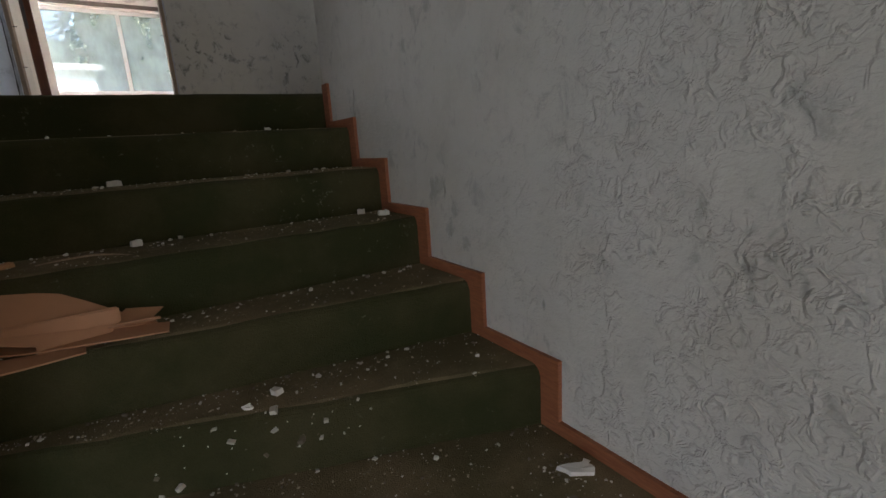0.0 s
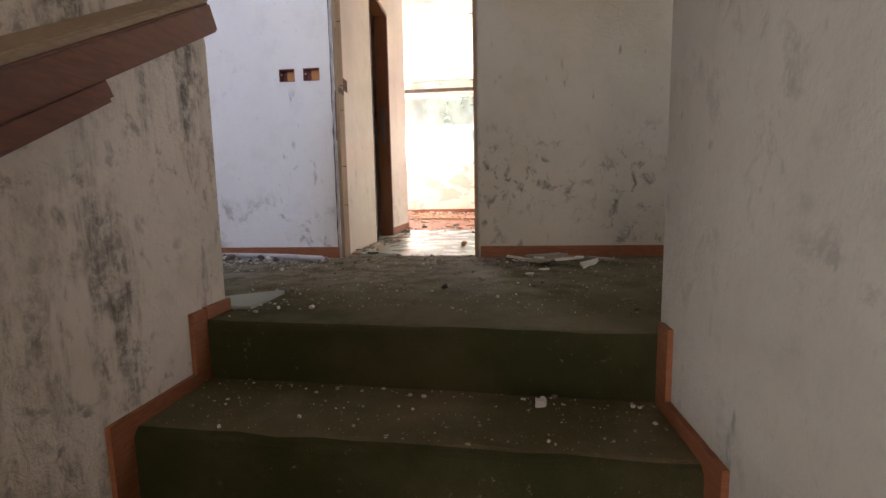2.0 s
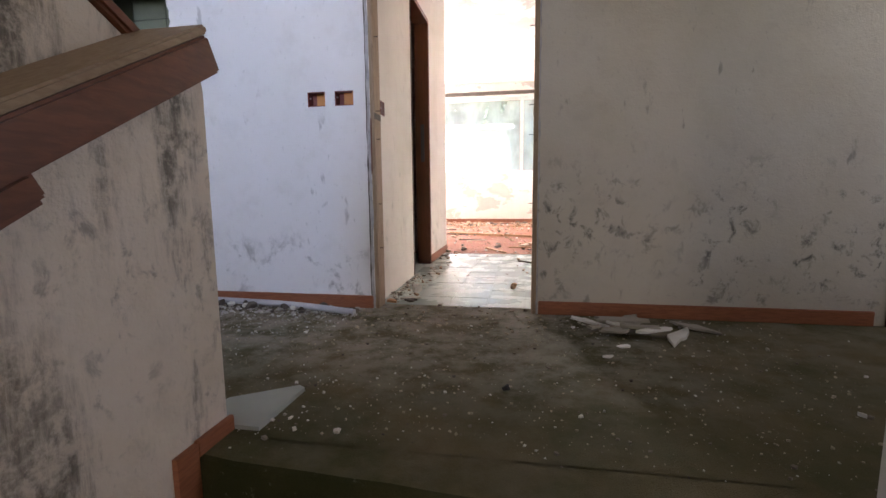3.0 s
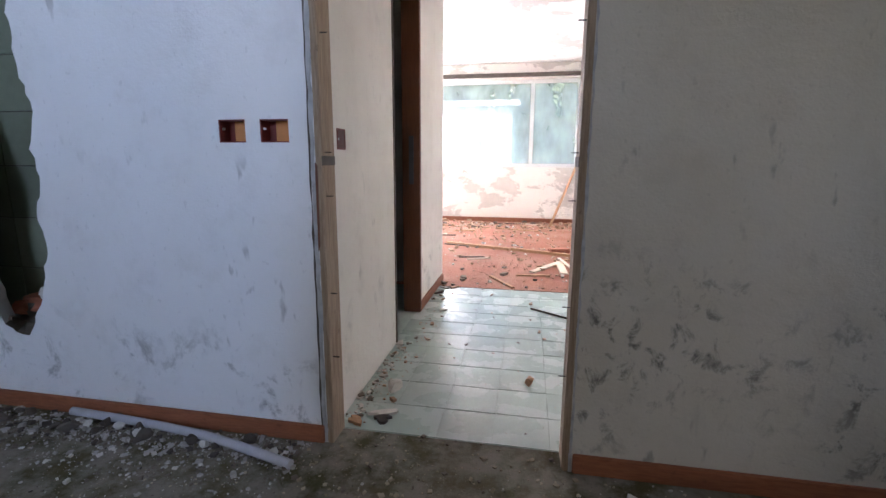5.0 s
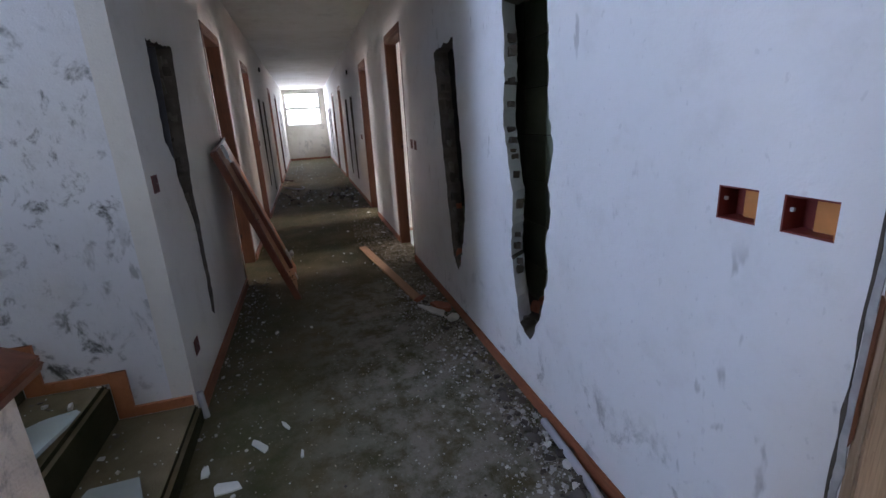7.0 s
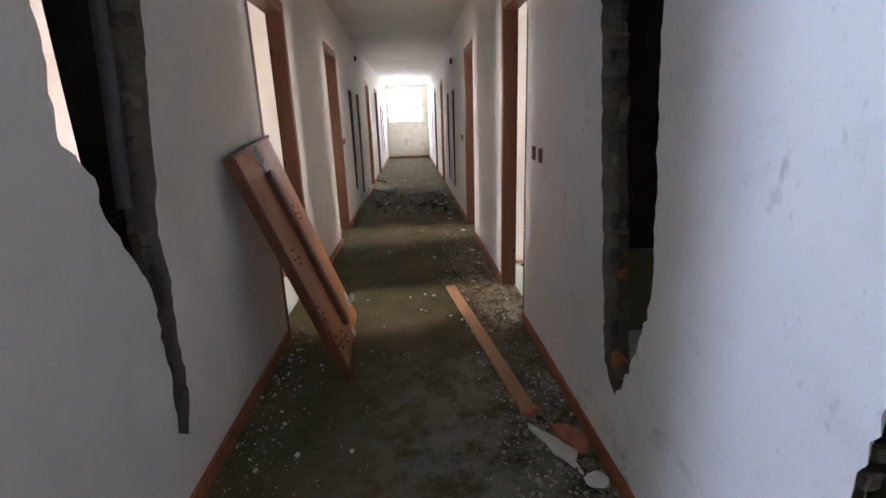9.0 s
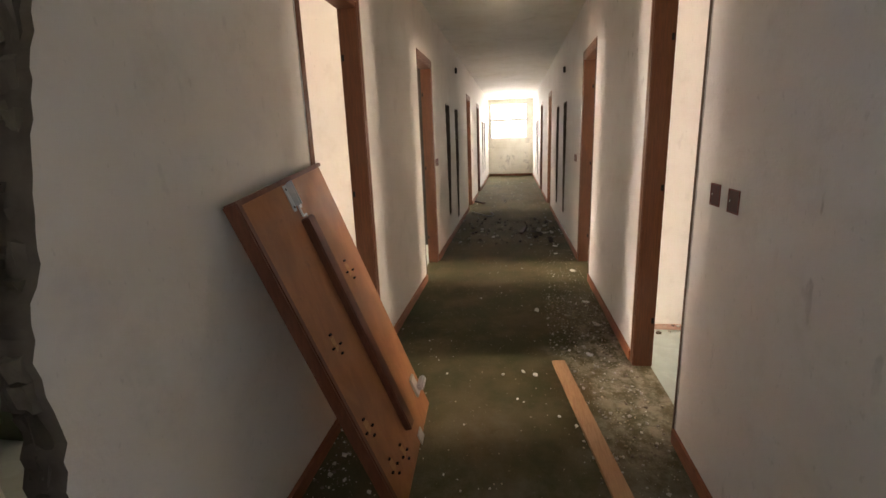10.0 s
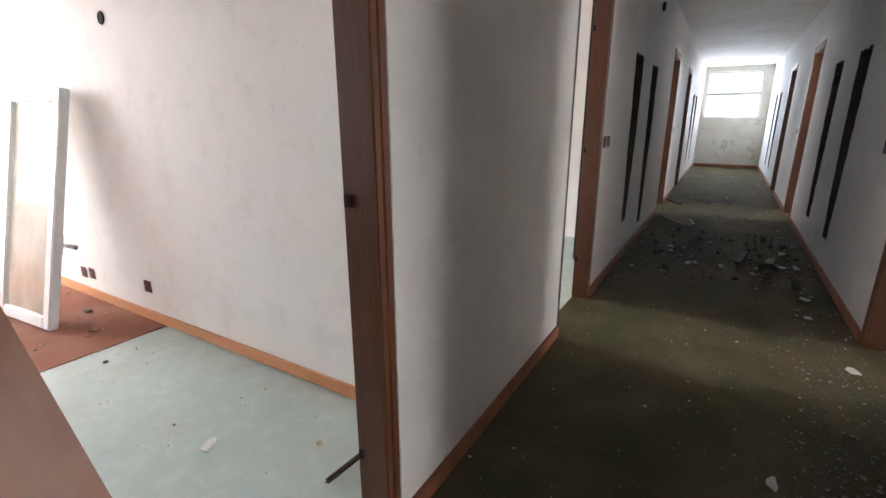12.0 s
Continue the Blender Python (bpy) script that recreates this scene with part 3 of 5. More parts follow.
# Next three lamps have no seen source; added to brighten stair and landing.
window_light((SWX - 0.03, -1.4, -0.65), (1.0, -0.3, -0.45), 1.8, 1.15, 8.5, (0.74, 0.86, 1.0))
window_light((0.55, -3.1, 0.35), (0.2, 1.2, -0.3), 0.9, 1.0, 5.2, (1.0, 0.92, 0.80))
window_light((3.25, 3.1, 1.6), (0.5, 3.4, 0.6), 0.8, 1.1, 1.4, (1.0, 0.95, 0.88))
window_light((FARX - 0.2, 3.0, 1.82), (0, 3.1, 0.8), 1.2, 1.1, 17)
fw = empty("window", "corridor end window with two lights", "window", kind="structure", at=(FARX - 0.12, 3.0, 1.25))
part("window_frame", boxes((-0.03, 0.03, -0.62, 0.62, 0, 0.05), (-0.03, 0.03, -0.62, 0.62, 1.09, 1.14), (-0.03, 0.03, -0.62, -0.57, 0.05, 1.09), (-0.03, 0.03, 0.57, 0.62, 0.05, 1.09), (-0.04, 0.04, -0.57, 0.57, 0.55, 0.65)), GREYPVC, fw)
for z0, z1 in ((0.05, 0.55), (0.65, 1.09)):
    p = part("pane", boxes((-0.004, 0.004, -0.57, 0.57, z0, z1)), GLASS, fw)
    p.visible_shadow = False


# ---- door frames ----
def door_frame(name, a, b, y, side, near=0.0):
    """Brown door lining with a far jamb and a head; the near side shows only the dark sub-frame. side: -1 where the corridor lies towards lower y."""
    f = empty(name, "empty doorway with a reddish brown wooden lining", "door frame", group="corridor door frames", kind="structure", at=(a, y, 0))
    w, h, j = b - a, DH, 0.03
    y0, y1 = sorted((side * 0.006, -side * (T + 0.006)))
    jamb = part("jamb", boxes((0, j, y0, y1, 0, h), bevel=0.004), FRAME, f)
    part("head", boxes((j, w, y0, y1, h - j, h), bevel=0.004), FRAME, f)
    if near:
        part("jamb", boxes((w - near, w, y0, y1, 0, h - j), bevel=0.004), FRAME, f)
    else:
        part("sub_frame", boxes((w - 0.016, w, y0, y1, 0, h - j), bevel=0.002), DARKWOOD, f, "dark bare sub-frame")
    ya, yb = sorted((side * 0.007, side * 0.001))
    part("architrave", boxes((-0.028, 0.0, ya, yb, 0, h + 0.05), (0.0, w, ya, yb, h, h + 0.05), bevel=0.002), FRAME, f)
    for q, (ua, ub) in enumerate(((-0.036, -0.0285), (w + 0.0005, w + 0.007))):
        gap = jagged([(ua, 0.0), (ub, 0.0), (ub, h), (ua, h)], 90 + q + int(-a * 10), 0.05, 0.003)
        part("plaster_gap", slab_loops([gap], lambda u, z, d: (u, side * (0.0005 + d), z), 0.0025), EDGE, f, "cracked grey plaster edge")
    yc = -side * (T - 0.008)
    for z in (0.28, 1.02, 1.75):
        part("strike_plate", boxes((j, j + 0.004, yc - 0.007, yc + 0.007, z - 0.016, z + 0.016)), BLACK, jamb)
    return f


for i, (a, b) in enumerate(R_DOORS):
    door_frame("door_frame_%d" % (i + 1), a, b, NY, -1)
for i, (a, b) in enumerate(L_DOORS):
    door_frame("door_frame_%d" % (i + 5), a, b, SY, 1, 0.04 if i == 0 else 0.0)

# ---- stairs down ----
# each step: height, and the y of its edge at the outer wall and at the parapet
STEPS = [(0, 2.315, 2.41), (1, 2.025, 2.09), (2, 1.745, 1.775), (3, 1.447, 1.49), (4, 1.128, 1.37), (5, 0.805, 1.30), (6, 0.40, 1.24), (7, -0.1, 1.18), (8, -0.8, 1.1)]


def tread(k, yr, yl, yr2, yl2):
    """One carpeted step with a rounded nosing; its edge runs from the parapet to the outer wall."""
    z = -k * RISE
    bm = bmesh.new()
    n, r = 14, 0.03
    prof = [(0, -RISE - 0.02), (0, -r)] + [(r - r * math.cos(i * math.pi / 8), -r + r * math.sin(i * math.pi / 8)) for i in range(1, 5)] + [(1.0, 0.0), (1.0, -RISE - 0.02)]
    rows = []
    rnd = random.Random(k)
    for i in range(n + 1):
        f = i / n
        x = PX + (WX - PX) * f
        y = yl + (yr - yl) * f + (rnd.uniform(-0.005, 0.005))
        dz = rnd.uniform(-0.003, 0.003)
        deep = max(0.10, (yl2 + (yr2 - yl2) * f) - y + 0.08)
        rows.append([bm.verts.new((x, y + (p if p < 1 else deep), z + q + (dz if -0.1 < q < 0.0 else 0))) for p, q in prof])
    for ra, rb in zip(rows, rows[1:]):
        for i in range(len(prof)):
            bm.faces.new((ra[i - 1], ra[i], rb[i], rb[i - 1]))
    bm.faces.new(rows[0])
    bm.faces.new(rows[-1][::-1])
    # Top faces take the light-toned carpet, fronts the one with painted shade.
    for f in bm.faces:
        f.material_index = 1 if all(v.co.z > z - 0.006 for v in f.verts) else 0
    return bm


stair = empty("staircase", "carpeted stair of winding mossy green steps between plaster walls", "staircase", kind="structure")
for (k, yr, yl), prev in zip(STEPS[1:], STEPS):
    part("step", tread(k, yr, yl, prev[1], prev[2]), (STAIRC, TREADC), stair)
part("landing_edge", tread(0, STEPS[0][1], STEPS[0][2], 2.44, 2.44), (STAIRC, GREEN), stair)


def stair_skirt(x, side, steps):
    """Stepped skirting board on a stair wall."""
    bm = bmesh.new()
    w = 0.068
    for (k, y), (k2, y2) in zip(steps, steps[1:]):
        z, z2 = -k * RISE, -k2 * RISE
        xs = sorted((x, x + side * 0.014))
        box(bm, xs[0], xs[1], y - w, y, z2 - 0.005, z + 0.038)
        box(bm, xs[0], xs[1], y2 + 0.0005, y - w - 0.0005, z2 - 0.03, z2 + 0.0375)
    return bm


sk = empty("stair_skirting", "russet painted wooden skirting stepping up the stair walls", "skirting", kind="structure")
part("skirting_board", stair_skirt(WX, -1, [(k, yr) for k, yr, yl in STEPS]), SKIRT, sk)
part("skirting_board", stair_skirt(PX, 1, [(k, yl) for k, yr, yl in STEPS[:5]]), SKIRT, sk)

part("skirting_board", boxes((PX, PX + 0.014, STEPS[0][2] + 0.0005, 2.545, 0.002, 0.043), bevel=0.002), SKIRT, sk)

# parapet between the flights
par = [(1.05, -2.2), (2.535, -2.2), (2.535, 0.86), (2.525, 0.90), (2.50, 0.925), (1.05, 0.10)]
wall("wall_parapet", [par], along_y(PX, -1), 0.16, PARAPET, "rough plaster stair parapet streaked with black damp")
upper = [(2.50, 0.0), (2.50, 0.98), (-1.2, 3.02), (-3.2, 3.02), (-3.2, 1.6), (0.0, 0.9), (1.0, -0.4)]
wall("wall_upper_parapet", [upper], along_y(PX - 0.163, -1), 0.12, PARAPET, "rough blackened plaster parapet of the upper flight")


def sloped_bar(p0, p1, w, h, bevel=0.008):
    """A bar from p0 to p1 with its top edge on that line."""
    p0, p1 = Vector(p0), Vector(p1)
    d = (p1 - p0)
    bm = bmesh.new()
    box(bm, -w / 2, w / 2, 0, d.length, -h, 0, bevel=bevel)
    q = Matrix.Rotation(-math.atan2(d.x, d.y), 4, "Z") @ Matrix.Rotation(math.atan2(d.z, math.hypot(d.x, d.y)), 4, "X")
    bmesh.ops.transform(bm, matrix=Matrix.Translation(p0) @ q, verts=bm.verts[:])
    return bm


hr = empty("handrail", "dark red-brown wooden handrail capping the stair parapet", "handrail", kind="structure")
part("cap_board", sloped_bar((PX - 0.075, 1.02, 0.172), (PX - 0.075, 2.535, 1.012), 0.19, 0.02, 0.005), RAILTOP, hr, "dusty pale worn top board")
part("side_board", sloped_bar((PX + 0.012, 1.02, 0.148), (PX + 0.012, 2.535, 0.988), 0.024, 0.085, 0.006), RAIL, hr)
part("moulding", sloped_bar((PX + 0.016, 1.02, 0.065), (PX + 0.016, 2.10, 0.665), 0.03, 0.06, 0.012), RAIL, hr)

# ---- stairs up ----
up = empty("upper_staircase", "second flight of dark carpeted steps strewn with rubble", "staircase", kind="structure")
UPY = [2.33] + [2.0 - 0.3 * i for i in range(10)]
UPZ = [0.09 + 0.18 * i for i in range(11)]
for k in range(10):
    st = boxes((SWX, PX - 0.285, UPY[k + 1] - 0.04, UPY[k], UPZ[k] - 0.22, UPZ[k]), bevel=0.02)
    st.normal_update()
    # Same painted top light: lighter tops, shade-dark risers.
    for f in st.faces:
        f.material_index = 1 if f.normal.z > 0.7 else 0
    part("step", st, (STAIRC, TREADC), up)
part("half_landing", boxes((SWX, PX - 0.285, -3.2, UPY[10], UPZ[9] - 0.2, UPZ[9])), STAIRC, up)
upsk = empty("upper_skirting", "orange-brown stepped skirting on the spotted wall", "skirting", kind="structure")
for k in range(9):
    part("skirting_board", boxes((SWX, SWX + 0.014, UPY[k + 1] + 0.0685, (UPY[k] + 0.067) if k else 2.30, UPZ[k] - 0.002, UPZ[k] + 0.045)), UPSKIRT, upsk)
    part("skirting_riser", boxes((SWX, SWX + 0.0145, UPY[k + 1], UPY[k + 1] + 0.068, UPZ[k] - 0.002, UPZ[k + 1] + 0.045)), UPSKIRT, upsk)
uph = empty("upper_handrail", "brown rail sloping up beside the upper flight", "handrail", kind="structure")
part("cap_board", sloped_bar((PX - 0.22, 2.55, 1.0), (PX - 0.22, -1.2, 3.07), 0.15, 0.035), RAIL, uph)


# ---- skirting boards ----
def skirting(name, runs, material, label):
    s = empty(name, label, "skirting", kind="structure")
    for x0, x1, y0, y1 in runs:
        part("skirting_board", boxes((x0, x1, y0, y1, 0.001, 0.068), bevel=0.003), material, s)
    return s


nruns, prev = [], FARX
for a, b in sorted(R_DOORS):
    nruns.append((prev, a - 0.03, NY - 0.013, NY))
    prev = b
nruns += [(prev, DOOR_A[0] - 0.012, NY - 0.013, NY), (DOOR_A[1] + 0.012, DOOR_E[0] - 0.05, NY - 0.013, NY)]
skirting("skirting_north", nruns, SKIRT, "russet wooden skirting along the corridor wall")
sruns, prev = [], FARX
for a, b in sorted(L_DOORS):
    sruns.append((prev, a - 0.03, SY, SY + 0.017))
    prev = b
sruns.append((prev, SWX - 0.02, SY, SY + 0.017))
skirting("skirting_south", sruns, SKIRT, "russet wooden skirting along the corridor wall")
skirting("skirting_room", [(-5.05, -5.037, SEND, SYO)], ORANGE, "orange wooden skirting in the bedroom")


# near-black boxes added behind the broken slots, shade painted into their colour
def dark_box(tag, x0, x1, y, side, depth=0.85):
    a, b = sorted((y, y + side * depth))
    w = empty("wall_shaft_%s" % tag, "near-black box added behind the wall slots to darken them", "wall", kind="structure")
    part("side", boxes((x0 - 0.05, x0, a, b, 0, CZ)), SHADETILE, w)
    part("side", boxes((x1, x1 + 0.05, a, b, 0, CZ)), SHADETILE, w)
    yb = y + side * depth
    part("back", boxes((x0, x1, *sorted((yb, yb + side * 0.05)), 0, CZ)), SHADETILE, w)


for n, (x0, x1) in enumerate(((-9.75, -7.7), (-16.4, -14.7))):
    dark_box("north_%d" % (n + 1), x0, x1, NYO, 1, 0.2)
    dark_box("south_%d" % (n + 1), x0, x1, SYO, -1, 0.2)

# ---- pieces of wreckage ----
def shard_mesh(seed, length, width, thick, points=9):
    """A flat broken piece with an angular outline and a slightly uneven face."""
    rnd = random.Random(seed)
    bm = bmesh.new()
    ring = []
    for i in range(points):
        a = 2 * math.pi * (i + rnd.uniform(-0.3, 0.3)) / points
        r = rnd.uniform(0.5, 1.1)
        ring.append((math.cos(a) * r * length / 2, math.sin(a) * r * width / 2))
    lower = [bm.verts.new((x, y, 0)) for x, y in ring]
    upper = [bm.verts.new((x * rnd.uniform(0.93, 0.99), y * rnd.uniform(0.93, 0.99), thick * rnd.uniform(0.8, 1.25))) for x, y in ring]
    top = bm.verts.new((0, 0, thick))
    bm.faces.new(lower[::-1])
    for i in range(points):
        bm.faces.new((lower[i - 1], lower[i], upper[i], upper[i - 1]))
        bm.faces.new((upper[i - 1], upper[i], top))
    return bm


def chunk_mesh(seed, r, squash=0.7):
    rnd = random.Random(seed)
    bm = bmesh.new()
    bmesh.ops.create_icosphere(bm, subdivisions=2, radius=r * 1.15)
    ax = [Vector((rnd.gauss(0, 1), rnd.gauss(0, 1), rnd.gauss(0, 1))).normalized() for _ in range(7)]
    cuts = [rnd.uniform(0.32, 0.72) * r for _ in ax]
    for v in bm.verts:
        for a, c in zip(ax, cuts):
            d = v.co.dot(a)
            if d > c:
                v.co -= a * (d - c)
        v.co.z *= squash
        v.co += Vector((rnd.uniform(-1, 1), rnd.uniform(-1, 1), rnd.uniform(-1, 1))) * r * 0.04
    low = min(v.co.z for v in bm.verts)
    bmesh.ops.translate(bm, verts=bm.verts[:], vec=(0, 0, -low - r * 0.04))
    return bm


def put(ob, x, y, z, rz=0, rx=0, ry=0):
    ob.matrix_basis = pose(x, y, z, rx, ry, rz)
    return ob


def shard(x, y, z, rz, length, width, thick, material, seed, label, name="plaster_fragment", category="fragment", group="broken plaster pieces", rx=0, ry=0, points=9):
    ob = part(name, shard_mesh(seed, length, width, thick, points), material)
    return tagged(put(ob, x, y, z + 0.001, rz, rx, ry), label, category, group)


def chunk(x, y, z, r, material, seed, label, name="rubble_chunk", category="rubble", group="rubble chunks", squash=0.7):
    ob = part(name, chunk_mesh(seed, r, squash), material)
    return tagged(put(ob, x, y, z, seed * 40), label, category, group)


def scatter(name, areas, material, seed, label):
    """Many small chips. areas: x0, x1, y0, y1, z, how many, least and greatest size."""
    rnd = random.Random(seed)
    verts, faces = [], []
    cube = [(-1, -1, -1), (1, -1, -1), (1, 1, -1), (-1, 1, -1), (-1, -1, 1), (1, -1, 1), (1, 1, 1), (-1, 1, 1)]
    quads = [(0, 3, 2, 1), (4, 5, 6, 7), (0, 1, 5, 4), (1, 2, 6, 5), (2, 3, 7, 6), (3, 0, 4, 7)]
    for x0, x1, y0, y1, z, count, lo, hi in areas:
        for _ in range(count):
            size = lo * (hi / lo) ** (rnd.random() ** 3.2)
            flat = rnd.uniform(0.25, 0.7)
            m = Euler((rnd.gauss(0, 0.18), rnd.gauss(0, 0.18), rnd.uniform(0, 6.28))).to_matrix()
            c = Vector((rnd.uniform(x0, x1), rnd.uniform(y0, y1), z + size * flat * 0.42))
            el = rnd.uniform(0.5, 1.0)
            base = len(verts)
            for q in cube:
                j = Vector((q[0] * rnd.uniform(0.5, 1.1), q[1] * el * rnd.uniform(0.5, 1.1), q[2] * flat * rnd.uniform(0.6, 1.0))) * size * 0.5
                verts.append(c + m @ j)
            faces += [tuple(base + i for i in f) for f in quads]
    me = bpy.data.meshes.new(name)
    me.from_pydata(verts, [], faces)
    me.materials.append(material)
    return tagged(new(name, me), label, "debris", kind="stuff")


def chip_mat(name, a, b, dark):
    m, nt, bs = nodes_of(name, 0.9)
    g = nt.nodes.new("ShaderNodeNewGeometry")
    r = g.outputs["Random Per Island"]
    col = mixc(nt, r, a, b)
    col = mixc(nt, ramp(nt, r, dark - 0.02, dark + 0.02), col, (0.16, 0.13, 0.10))
    nt.links.new(col, bs.inputs["Base Color"])
    bump(nt, bs, noise_tex(nt, coords(nt), 90, 3), 0.4, 0.003)
    return m


CHIPS = chip_mat("pale_chips", (0.70, 0.68, 0.62), (0.33, 0.29, 0.23), 0.72)
GRIT = chip_mat("grey_grit", (0.50, 0.47, 0.43), (0.20, 0.18, 0.155), 0.60)
TANBITS = chip_mat("tan_crumbs", (0.46, 0.39, 0.28), (0.20, 0.16, 0.10), 0.8)
WOODBITS = chip_mat("wood_bits", (0.50, 0.36, 0.24), (0.28, 0.15, 0.09), 0.85)

scatter("plaster_chips", [
    (-17.0, 3.0, 2.5, 3.75, 0, 700, 0.005, 0.02), (-7.4, -4.7, 3.35, 3.78, 0, 260, 0.003, 0.016), (-7.4, -4.7, 2.33, 3.3, 0, 130, 0.003, 0.012),
    (-4.7, -3.0, 3.4, 3.78, 0, 150, 0.003, 0.018), (-3.0, -0.3, 3.3, 3.78, 0, 420, 0.004, 0.02), (-3.9, -2.0, 2.33, 2.62, 0, 160, 0.004, 0.022),
    (-2.0, 1.6, 2.5, 3.75, 0, 380, 0.003, 0.013), (-9.8, -7.4, 2.35, 3.78, 0, 90, 0.01, 0.05), (-16, -9.8, 2.35, 3.78, 0, 130, 0.01, 0.04),
    (-0.25, -0.05, 2.46, 2.9, 0, 60, 0.004, 0.02), (0.6, 1.4, 3.55, 3.79, 0, 90, 0.004, 0.025)], CHIPS, 3, "small white chips of fallen plaster strewn over the green carpet")
scatter("grey_grit", [(-3.3, -2.2, 3.42, 3.79, 0, 1300, 0.003, 0.022), (-3.2, -0.3, 3.50, 3.79, 0, 2200, 0.003, 0.024), (-1.6, -0.3, 3.64, 3.79, 0, 900, 0.006, 0.03), (-2.2, -0.4, 2.95, 3.55, 0, 1100, 0.002, 0.012), (-4.0, -2.0, 2.33, 2.50, 0, 420, 0.004, 0.022),
    (-9.6, -7.6, 2.33, 3.79, 0, 320, 0.008, 0.04), (-6.5, -5.0, 3.45, 3.79, 0, 420, 0.003, 0.016), (-5.8, -4.65, 3.36, 3.79, 0, 900, 0.003, 0.022), (-4.6, -3.1, 3.45, 3.79, 0, 700, 0.003, 0.02), (-1.85, -0.6, 2.33, 2.6, 0, 120, 0.005, 0.025)], GRIT, 4, "grey mortar grit and rubble swept along the wall foot")
scatter("dark_debris", [(-3.0, -0.3, 3.62, 3.79, 0, 420, 0.006, 0.035), (-2.6, 0.9, 2.5, 3.7, 0, 260, 0.003, 0.014), (-9.6, -7.7, 2.35, 3.75, 0, 60, 0.02, 0.07)], DIRT, 5, "dark clods and bark-like debris")
scatter("fine_litter", [(-0.9, 1.6, 2.55, 3.78, 0, 2600, 0.002, 0.012), (-0.3, 0.62, 3.45, 3.9, 0, 500, 0.003, 0.022), (-2.6, -0.3, 2.5, 3.78, 0, 1500, 0.002, 0.010), (-7.5, -2.6, 2.35, 3.78, 0, 1900, 0.002, 0.009), (-5.6, -3.7, 3.42, 3.86, 0, 900, 0.003, 0.016)], TANBITS, 18, "fine tan crumbs trodden into the green carpet")
step_areas, litter, rnd = [], [], random.Random(8)
for (k, yr, yl), prev in zip(STEPS[1:], STEPS):
    z = -k * RISE
    for i in range(7):
        f = (i + 0.5) / 7
        x = PX + (WX - PX) * f
        y0 = yl + (yr - yl) * f + 0.03
        y1 = prev[2] + (prev[1] - prev[2]) * f - 0.005
        dense = 2.0 if k > 4 and i > 3 else (1.4 if i < 3 else 0.8)
        step_areas.append((x - 0.09, x + 0.09, y0, y1, z, int(15 * dense), 0.002, 0.013))
        step_areas.append((x - 0.09, x + 0.09, y1 - 0.05, y1, z, 9, 0.004, 0.018))
        litter.append((x - 0.095, x + 0.095, y0, y1, z, 55, 0.002, 0.009))
step_areas += [(0.15, 0.62, 0.86, 1.15, -5 * RISE, 60, 0.004, 0.03), (0.1, 0.6, 1.16, 1.28, -6 * RISE, 40, 0.004, 0.028), (0.85, 1.07, 0.46, 0.66, -6 * RISE, 45, 0.004, 0.03)]
scatter("stair_litter", litter, TANBITS, 19, "fine brown crumbs and dust on the stair treads")
scatter("stair_chips", step_areas, CHIPS, 6, "white plaster chips lying on the stair treads")

# larger counted pieces
for i, (x, y, l, w, rz) in enumerate(((-5.404, 3.307, 0.10, 0.06, 10), (-6.495, 3.704, 0.11, 0.08, 20), (-7.552, 3.63, 0.15, 0.11, 60), (-8.103, 2.868, 0.16, 0.08, 0), (-8.145, 3.118, 0.15, 0.08, 5),
        (-8.029, 3.345, 0.10, 0.07, 30), (-8.346, 3.546, 0.14, 0.09, 80), (-8.645, 2.684, 0.13, 0.10, 20), (-7.181, 3.608, 0.10, 0.08, 40), (-4.669, 3.582, 0.07, 0.05, 15), (-4.427, 3.181, 0.05, 0.03, 50),
        (-4.398, 3.248, 0.05, 0.04, 10), (-5.597, 3.70, 0.13, 0.08, 70), (-5.152, 3.70, 0.10, 0.06, 30), (-1.592, 2.604, 0.17, 0.06, 35), (-1.391, 2.492, 0.14, 0.10, 80), (-1.507, 2.40, 0.10, 0.06, 20),
        (-1.484, 2.772, 0.07, 0.03, 0), (0.916, 3.361, 0.09, 0.05, 5), (0.834, 3.234, 0.06, 0.04, 40), (-1.70, 2.70, 0.10, 0.03, 25))):
    shard(x, y, 0, rz, l * 0.9, w * 0.75, 0.006, CHIP, 40 + i, "flat white piece of fallen plaster on the carpet", points=6)
for i, (x, y, z, r) in enumerate(((0.161, 2.06, -2, 0.026), (0.792, 2.28, -1, 0.02), (1.03, 1.60, -3, 0.028), (0.196, 1.72, -3, 0.024), (0.98, 1.71, -3, 0.02))):
    shard(x, y, z * RISE, i * 50, r * 2, r * 1.5, 0.018, CHIP, 80 + i, "pale stone-like plaster lump on a stair tread")
shard(-0.12, 1.66, -3 * RISE, 20, 0.075, 0.05, 0.012, PLANK, 87, "flat brown flake on the stair tread", points=11)
shard(1.02, 0.60, -6 * RISE, -35, 0.12, 0.045, 0.012, CHIP, 88, "grey broken plaster strip on a stair tread")
# long white shard, red slab and lump beside the plank
shard(-2.66, 3.655, 0, 27, 0.34, 0.10, 0.010, CHIP, 91, "long white plaster shard lying against the skirting", points=12)
shard(-2.70, 3.725, 0.0, 24, 0.22, 0.10, 0.022, BRICK, 92, "reddish brown slab of broken brick by the skirting", name="brick_slab", category="brick", group="brick pieces")
chunk(-2.45, 3.735, 0, 0.045, CHIP, 3, "grey lump of plaster by the skirting")
chunk(-2.88, 3.61, 0, 0.05, BRICK, 4, "dark red brick lump at the plank's end", "brick_lump", "brick", "brick pieces", 0.5)
